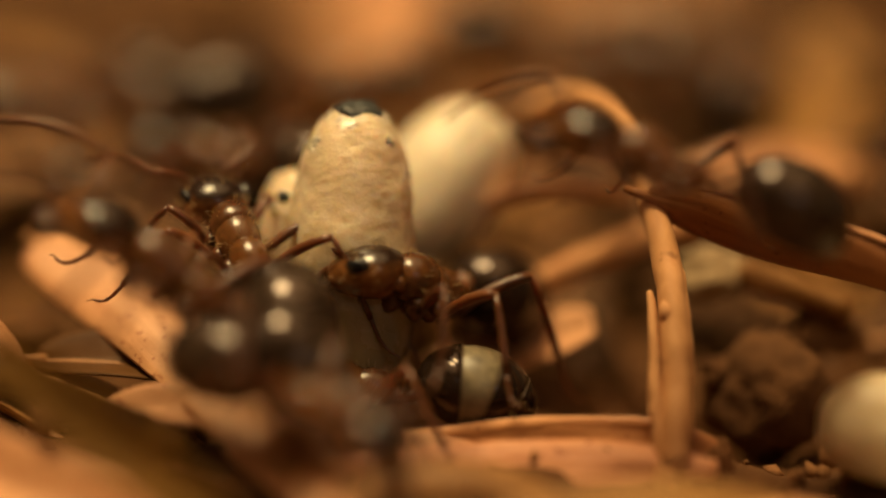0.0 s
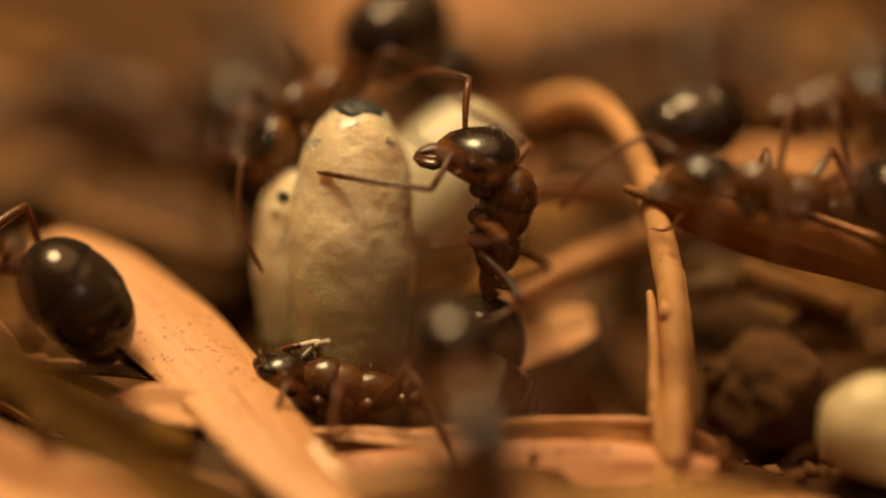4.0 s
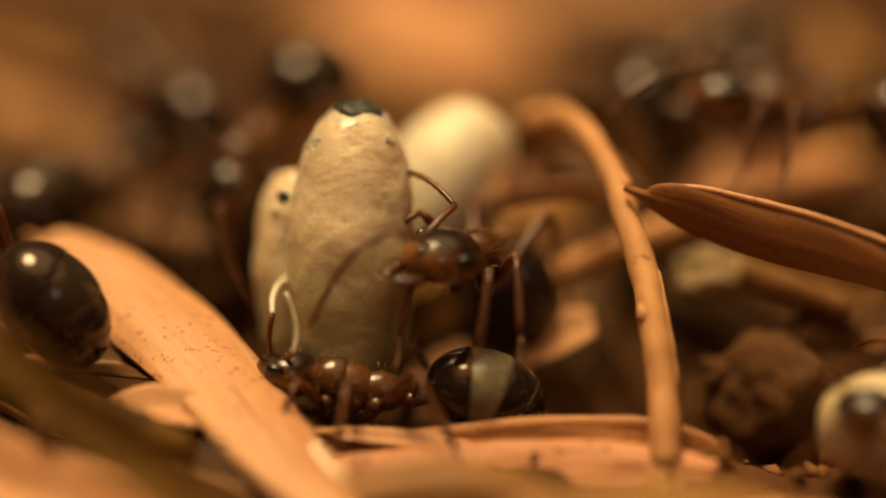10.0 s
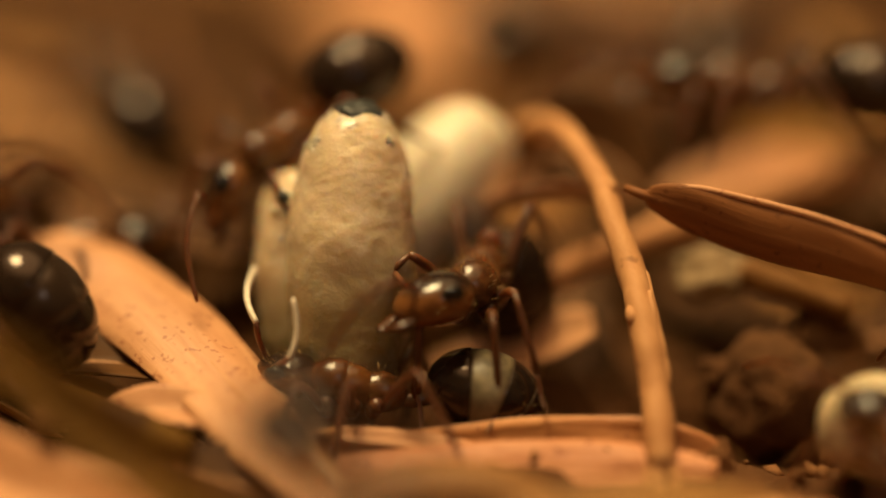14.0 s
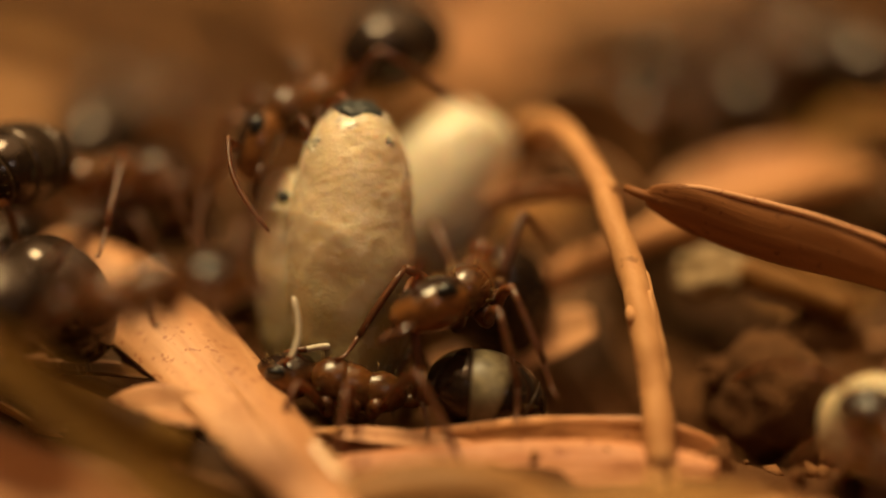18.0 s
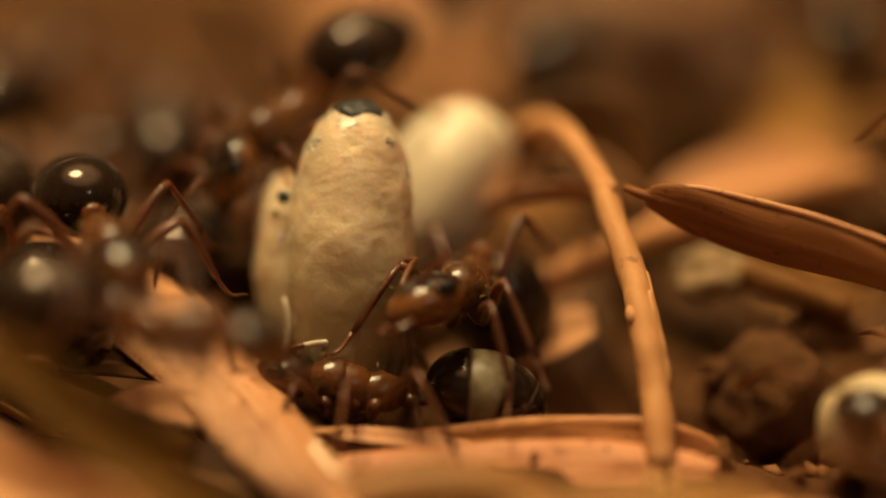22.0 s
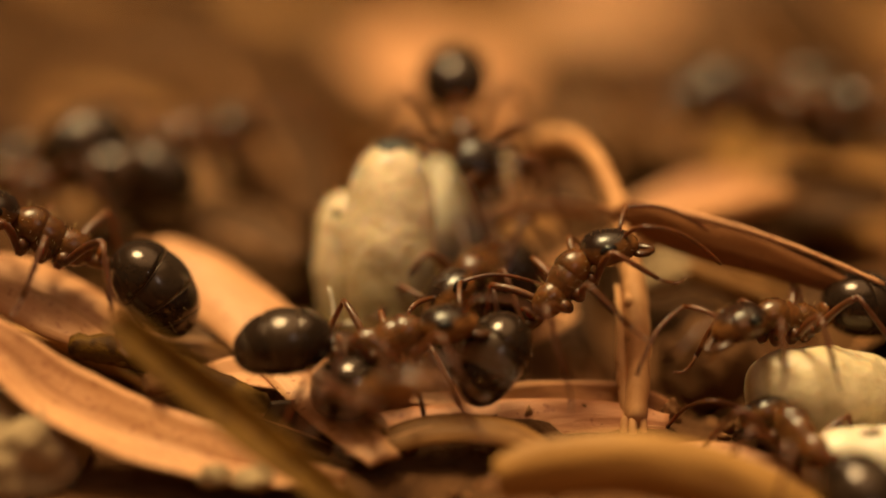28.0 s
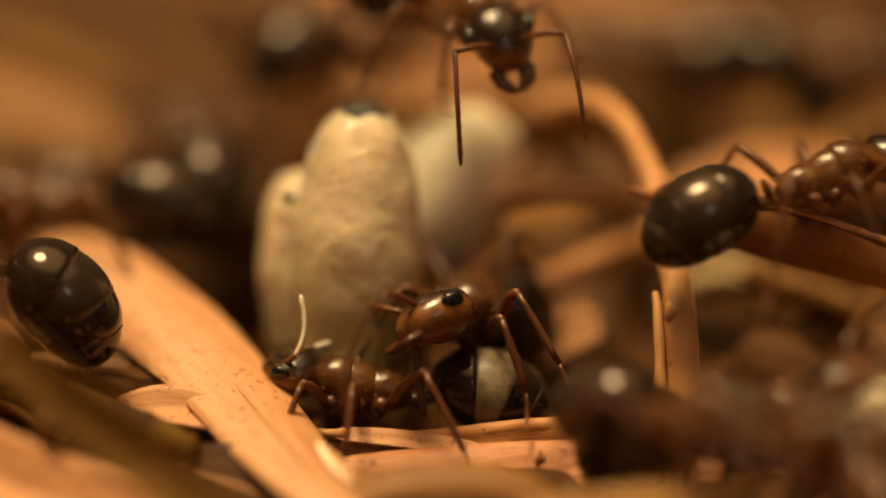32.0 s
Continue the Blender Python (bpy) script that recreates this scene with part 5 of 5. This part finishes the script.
    go(traveller_ant, [
        (0, -25.03, 0.38, 1.51, 0, 0, 0), (19.8, -15.91, 0.38, 1.51, 0, 0, -5), (20.5, -11.24, -0.03, 1.54, 0, 0, -8), (21, -10.11, -0.24, 1.51, -5, 0, -12),
        (21.5, -9.31, -0.8, 0.93, -10, 0, -55), (22, -8.26, -1.31, 0.51, -8, 0, -74), (22.5, -7.12, -1.5, 0.62, -8, 0, -42), (23, -5.72, -1.74, 0.43, 9, 0, -55),
        (23.5, -5.54, -1.74, 0.45, 6, 0, -58), (24, -5.66, -1.74, 0.34, 4, 0, -57), (24.5, -4.81, -1.94, 0.5, 2, 0, -30), (25, -0.96, -2.08, -0.97, -4, -1, -40),
        (25.5, 0.36, -2.97, -1.16, -2, 0, -2), (27.5, 3.3, -2.23, -0.73, 27, -6, 39), (28, 3.32, -2.19, -0.47, 37, -2, 30), (29, 5.95, -2.51, -1.16, 11, 4, 32),
        (29.5, 5.78, -2.9, -1.13, 21, 3, 25), (30, 6.73, -4, 0.24, 14, 0, 2), (31, 4.61, -3.11, -1.39, 20, 3, 47), (31.5, 5.53, -3.27, -1.93, 12, 5, 42),
        (32, 7.58, -4.5, -2.99, 12, 0, -20)], [(19.8, 26.8, 0.45), (28, 32, 0.5)], 14, [(0, 0, 0, 0), (22, 0, 0, 0), (23, 4, 9, 0), (24, 14, 1, 0), (25, 0, 18, -1), (27.5, -18, -30, -5), (28, -19, -22, -7), (29, -23, -25, 1), (29.5, -34, -27, 1), (30, 5, 1, 0), (31, 14, -33, -11), (31.5, -10, -33, 1), (32, 24, 0, 0)])
    go(descender_ant, [
        (0, 25, 0.75, 3.01, 0, 0, 180), (21.4, 19, 0.68, 2.74, 0, 0, 180), (22.1, 14.2, 0.61, 2.46, 0, 0, 180), (22.5, 7.65, 0.33, 2.17, 2, 0, 180),
        (23, 8.06, -2.82, -0.77, -29, 0, 229), (23.5, 7.14, -4.1, -1.56, -25, 0, 222), (24, 7.11, -4.78, -1.66, -18, 0, 240), (24.5, 6.94, -5.68, -2.1, -15, 0, 210),
        (25, 6.94, -5.79, -2.56, -10, 0, 205), (25.5, 7.14, -5.89, -2.95, -10, 0, 200), (27.5, 10.84, -5.66, -4.61, 13, 1, 130), (29.3, 10.56, -5.64, -4.42, 25, 0, 122),
        (29.5, 10.84, -5.65, -4.61, 13, 1, 130), (30.5, 10.47, -5.68, -4.59, 22, 0, 122), (31, 9.25, -5.36, -3.3, 20, 0, 120), (32, 9.89, -6.21, -4.23, 10, 0, 120)], [(21.4, 26, 0.4), (30.5, 32, 0.5)], 16, [(0, 0, 0, 0), (22, 0, 0, 0), (23, -17, 4, 0), (24, -15, -14, 1), (27.5, -41, 2, 3), (29.5, -40, 3, 3), (32, -40, 3, 3)])
    go(edge_ant_ant, [
        (0, 23.68, -2.2, -0.57, 0, 0, 185), (25.6, 15.23, -2.21, -0.58, 0, 0, 185), (27.5, 10.64, -2.39, -1.54, 3, 3, 216), (28, 10.51, -2.38, -1.6, 3, 4, 216),
        (29, 10.64, -2.37, -1.54, 4, 0, 222), (29.5, 10.64, -2.38, -1.53, 4, 0, 222), (30, 11.63, -2.01, -1.13, 13, 0, 220), (30.5, 11.58, -2, -1.41, 0, 0, 184),
        (31, 13.73, -2.27, -0.83, 0, 0, 184), (32, 19.4, -2.33, -1.08, 0, 0, 184)], [(25.8, 27.4, 0.4), (29.5, 32, 0.5)], 17, [(0, 0, 0, 0), (26.5, 0, 0, 0), (27.5, -39, 9, 4), (28, -10, -1, 0), (29, -7, 5, 0), (29.5, -7, 5, 0), (32, -7, 5, 0)])
    go(late_ant_ant, [
        (0, -1.1, -12.07, -15.33, 0, 0, 40), (26, -0.62, -10.59, -9.4, 0, 0, 40), (28, 1.16, -10.19, -11.95, 0, 0, 40), (28.5, 2.44, -5.87, -4.54, 8, 0, 20),
        (29, 4.64, -5.05, 0.39, 56, 8, -42), (29.6, 4.64, -5.07, 0.4, 56, 8, -42), (30, 3.51, -5.01, -1.08, 10, 0, 15), (30.5, 3.06, -4.94, -0.82, 20, 0, 20),
        (31, 3.69, -2.74, 0.95, 38, 1, 13), (31.5, 5.33, 0, 2.1, 31, 0, 38), (32, 9.26, -0.13, 1.9, 12, 0, 19)], [(26, 31.9, 0.4)], 18, [(0, 0, 0, 0), (29, -46, -9, 1), (29.6, -46, -9, 1), (30, 0, 0, 0), (31, -5, -4, 0), (31.5, -13, -4, 0)])
    go(follower_ant, [
        (0, -27.37, -2.47, -1.64, 0, 0, 5), (24, -15.72, -2.4, -1.38, 0, 0, 5), (25.5, -9.02, -2.27, -0.84, 5, 0, 6), (27.5, -5.31, -2.43, -0.78, 18, -3, 29),
        (28, -2.28, -4.04, -1.82, 7, 1, 2), (29, -3.25, -2.51, -0.56, 3, -2, -21), (29.5, -2.62, -2.43, -1.28, 5, -6, -42), (30, -1.6, -2.88, -1.99, -1, -1, -43),
        (31, -2.11, -4, -2.78, -1, -1, -58), (31.5, 2.83, -7.2, -2.08, 14, -2, -58), (32, 5.81, -7.2, -2.14, 16, -1, -52)], [(24, 30, 0.45), (30.4, 32, 0.4)], 19, [(0, 0, 0, 0), (26.5, 0, 0, 0), (27.5, -23, -27, -7), (28, 3, 1, 0), (29, -6, 10, 0), (29.5, -8, 24, -1), (30, -28, 0, 0), (32, -28, 0, 0)])
    go(far_a_ant, [
        (0, -8.27, 10.07, -0.93, 0, 0, 160), (3, -7.41, 11.2, -0.57, 0, 0, 150), (6, -7.62, 12.66, 1.16, 5, 0, 110), (9, -7.47, 12.73, 1.45, 5, 0, 100),
        (12, -9.46, 14.76, 1.34, 0, 0, 150), (14, -9.04, 14.16, 0.99, 0, 0, 105), (16, -8.62, 13.56, 0.64, 0, 0, 60), (19, -7.93, 12.51, 0.56, 0, 0, 80),
        (23, -7.62, 12.47, 0.41, 0, 0, 95), (25.5, -8.51, 12.43, 0.26, 0, 0, 95), (27.5, -13.41, 9.43, 0.6, 0, 0, 150), (30, -12.44, 9.66, 1.55, 0, 0, 160),
        (32, -6.84, 9.4, 0.5, 0, 0, 100)], [(0, 32, 0.9)], 20)
    go(far_c_ant, [
        (0, -11.03, 14.61, 0.73, 0, 0, 200), (4, -13.22, 14.5, 0.28, 0, 0, 190), (7, -13.71, 12.43, 0.27, 0, 0, 125), (10, -14.2, 10.37, 0.25, 0, 0, 60),
        (15.6, -12.9, 2.12, 0.22, 0, 0, 20), (17.5, -8.79, 5, 0.57, -14, 0, 47), (20, -8.53, 5.5, 0.61, -11, 0, 50), (21, -10.23, 2.65, 0.31, 0, 0, 40),
        (22, -10.09, 8.27, 0.11, 0, 0, 60), (23, -9.48, 10.63, 1.28, 0, 0, 60), (24.2, -10.26, 9.61, 1.35, 0, 0, 40), (24.5, -9.84, 7.51, 1.2, 0, 0, 20),
        (25, -8.13, 3.82, 0.85, 0, 0, -4), (25.5, -7.55, 3.78, 0.71, 0, 0, -6), (27.5, -9.91, 9.71, 1.73, 0, 0, 10), (30, -6.58, 8.59, 1.39, 0, 0, 80),
        (31, -8.65, 6.87, 0.68, 0, 0, 130), (32, -10.72, 5.15, -0.03, 0, 0, 180)], [(0, 32, 0.9)], 21)
    go(far_d_ant, [
        (0, -2.84, 12.73, 1.45, 0, 0, 20), (3, -1.36, 18.95, 1.61, 0, 0, 30), (4.8, 5.61, 11.83, 1.96, 0, 0, 40), (6, 6.07, 11.79, 1.81, 0, 0, 60),
        (9.5, 6.6, 11.83, 1.96, 0, 0, 70), (12, 5.82, 16.91, 1.7, 0, 0, 60), (18, -1.42, 26.15, 1.54, 0, 0, 80), (21.5, 2.6, 23.59, 1.61, 0, 0, 40),
        (25, 6.61, 21.03, 1.69, 0, 0, 0), (27.5, 12.05, 12.97, 2.42, 0, 0, -20), (30, 11.51, 10.83, 2.08, 0, 0, -30), (31, 10.76, 12.73, 1.47, 0, 0, 0),
        (32, 10.45, 12.89, 2.08, 0, 0, 0)], [(0, 32, 0.9)], 22)
    go(far_e_ant, [
        (0, -6.05, 8.35, 0.4, 0, 0, 150), (2, -7.66, 10.59, 1.14, 0, 0, 170), (6, -8.46, 13.56, 0.64, 0, 0, 120), (10, -9.08, 9.21, -0.28, 0, 0, 65),
        (14, -9.7, 4.86, -1.2, 0, 0, 10), (14.5, -10, 4.93, -0.91, 0, 0, 0), (15.5, -11.64, -1.94, 0.5, 0, 0, 5), (16.5, -9.31, 2, -0.93, 2, 0, -49),
        (17, -8.74, 2, -0.93, 2, 0, -49), (17.5, -8.78, 4, -1.28, 5, 0, 15), (18, -8.76, 6, -0.87, 10, 0, 30), (21, -5.85, 6.94, -1.1, 0, 0, 70),
        (25, -6.75, 9.14, -0.55, 0, 0, 90), (26.25, -10.57, 8.24, -0.03, 0, 0, 140), (27.5, -14.4, 7.34, 0.5, 0, 0, 190), (30, -15.24, 10.64, 1.33, 0, 0, 170),
        (31, -8.33, 10.88, 2.28, 0, 0, 105), (32, -1.42, 11.11, 3.23, 0, 0, 40)], [(0, 32, 0.9)], 23)
    go(corner_ant, [
        (0, 21.82, -5.87, -4.93, 0, 0, 160), (7.4, 16.42, -5.83, -4.79, 0, 0, 160), (8.7, 11.21, -5.26, -3.73, 10, 0, 120), (14, 11.26, -5.25, -3.7, 10, 0, 118),
        (23.2, 11.21, -5.26, -3.73, 10, 0, 120), (24.3, 15.64, -5.87, -4.93, 0, 0, 160), (32, 24.38, -5.86, -4.9, 0, 0, 160)], [(7.5, 8.8, 0.4), (23.2, 24.4, 0.4)], 24)
    go(roamer_ant, [
        (0, -10.68, 14, 0.55, 0, 0, 200), (3, -11.31, 14, 0.23, 0, 0, 190), (6, -8.66, 14, -0.1, 0, 0, 150), (8, -7.1, 14, -0.42, 0, 0, 110),
        (10.5, -11.66, 14, -1.54, 0, 0, 60), (14, -11.34, 14, -1.7, 0, 0, 20), (18, -11.82, 14, -1.7, 0, 0, 10), (20, -10.24, 14, -1.38, 0, 0, 20),
        (21.5, -11.28, 14, 1.5, 0, 0, 60), (23, -11.29, 14, 1.03, 0, 0, 90), (25, -11.83, 14, -0.1, 0, 0, 60), (27.5, -14.16, 14, 0.37, 0, 0, 20),
        (29, -14.97, 14, -0.45, 0, 0, 0), (30, -13.16, 14, 0.57, 0, 0, 30), (31, -7.85, 14, 0.56, 0, 0, 60), (32, -10.85, 14, -1.18, 0, 0, 100)], [(0, 32, 0.9)], 30)
    go(drifter_ant, [
        (0, 7.43, 17, 0.87, 0, 0, 100), (2, 9.82, 17, 0.87, 0, 0, 140), (6, 9.81, 17, 1.2, 0, 0, 110), (7, 9.35, 17, 0.71, 0, 0, 90),
        (9, 9.35, 17, 0.71, 0, 0, 80), (12, 10.31, 17, -0.11, 0, 0, 120), (14, 8.23, 17, 0.54, 0, 0, 150), (17, 9.02, 17, 1.36, 0, 0, 120),
        (19, 5.52, 17, 0.21, 0, 0, 90), (21.5, 4.71, 17, 1.52, 0, 0, 60), (23, 6.62, 17, 2.33, 0, 0, 40), (25.5, 7.93, 17, 2.5, 0, 0, 60),
        (27.5, 11.96, 17, 0.93, 0, 0, 100), (30, 11.76, 17, 1.14, 0, 0, 120), (31, 11.12, 17, 0.88, 0, 0, 100), (32, 10.79, 17, 1.06, 0, 0, 80)], [(0, 32, 0.9)], 31)
    go(straggler_ant, [
        (0, 10.91, 20, -2.6, 0, 0, 170), (3, 10.07, 20, -1.43, 0, 0, 150), (6, 8.1, 20, -0.09, 0, 0, 110), (7, 6.95, 20, 0.07, 0, 0, 90),
        (9, 7.12, 20, -0.09, 0, 0, 80), (12, 5.14, 20, 1.4, 0, 0, 100), (17, 12.3, 20, 1.4, 0, 0, 60), (19, 12.29, 20, 1.9, 0, 0, 60),
        (23, 12.63, 20, 1.4, 0, 0, 80), (27.5, 9.08, 20, 0.91, 0, 0, 120), (29, 8.05, 20, 1.33, 0, 0, 140), (30, 10.7, 20, 3.22, 0, 0, 110),
        (32, 6.31, 20, 0.94, 0, 0, 90)], [(0, 32, 0.9)], 32)
    go(loiterer_ant, [
        (0, -7.54, 22, -2.22, 0, 0, 70), (3, -5.35, 22, 0.83, 0, 0, 100), (6, -7.51, 22, -0.19, 0, 0, 90), (10.5, -7.19, 22, -0.36, 0, 0, 60),
        (12, -8.68, 22, -1.37, 0, 0, 80), (17, -9.5, 22, -0.53, 0, 0, 90), (20, -7.51, 22, -0.19, 0, 0, 60), (23, -8.85, 22, -1.37, 0, 0, 30),
        (27.5, -7.92, 22, -1.02, 0, 0, 80), (29, -7.08, 22, -1.24, 0, 0, 90), (30, -6.88, 22, -1.77, 0, 0, 90), (31, -7.81, 22, -1.7, 0, 0, 110),
        (32, -7.34, 22, -1.85, 0, 0, 90)], [(0, 32, 0.9)], 33)


motions()
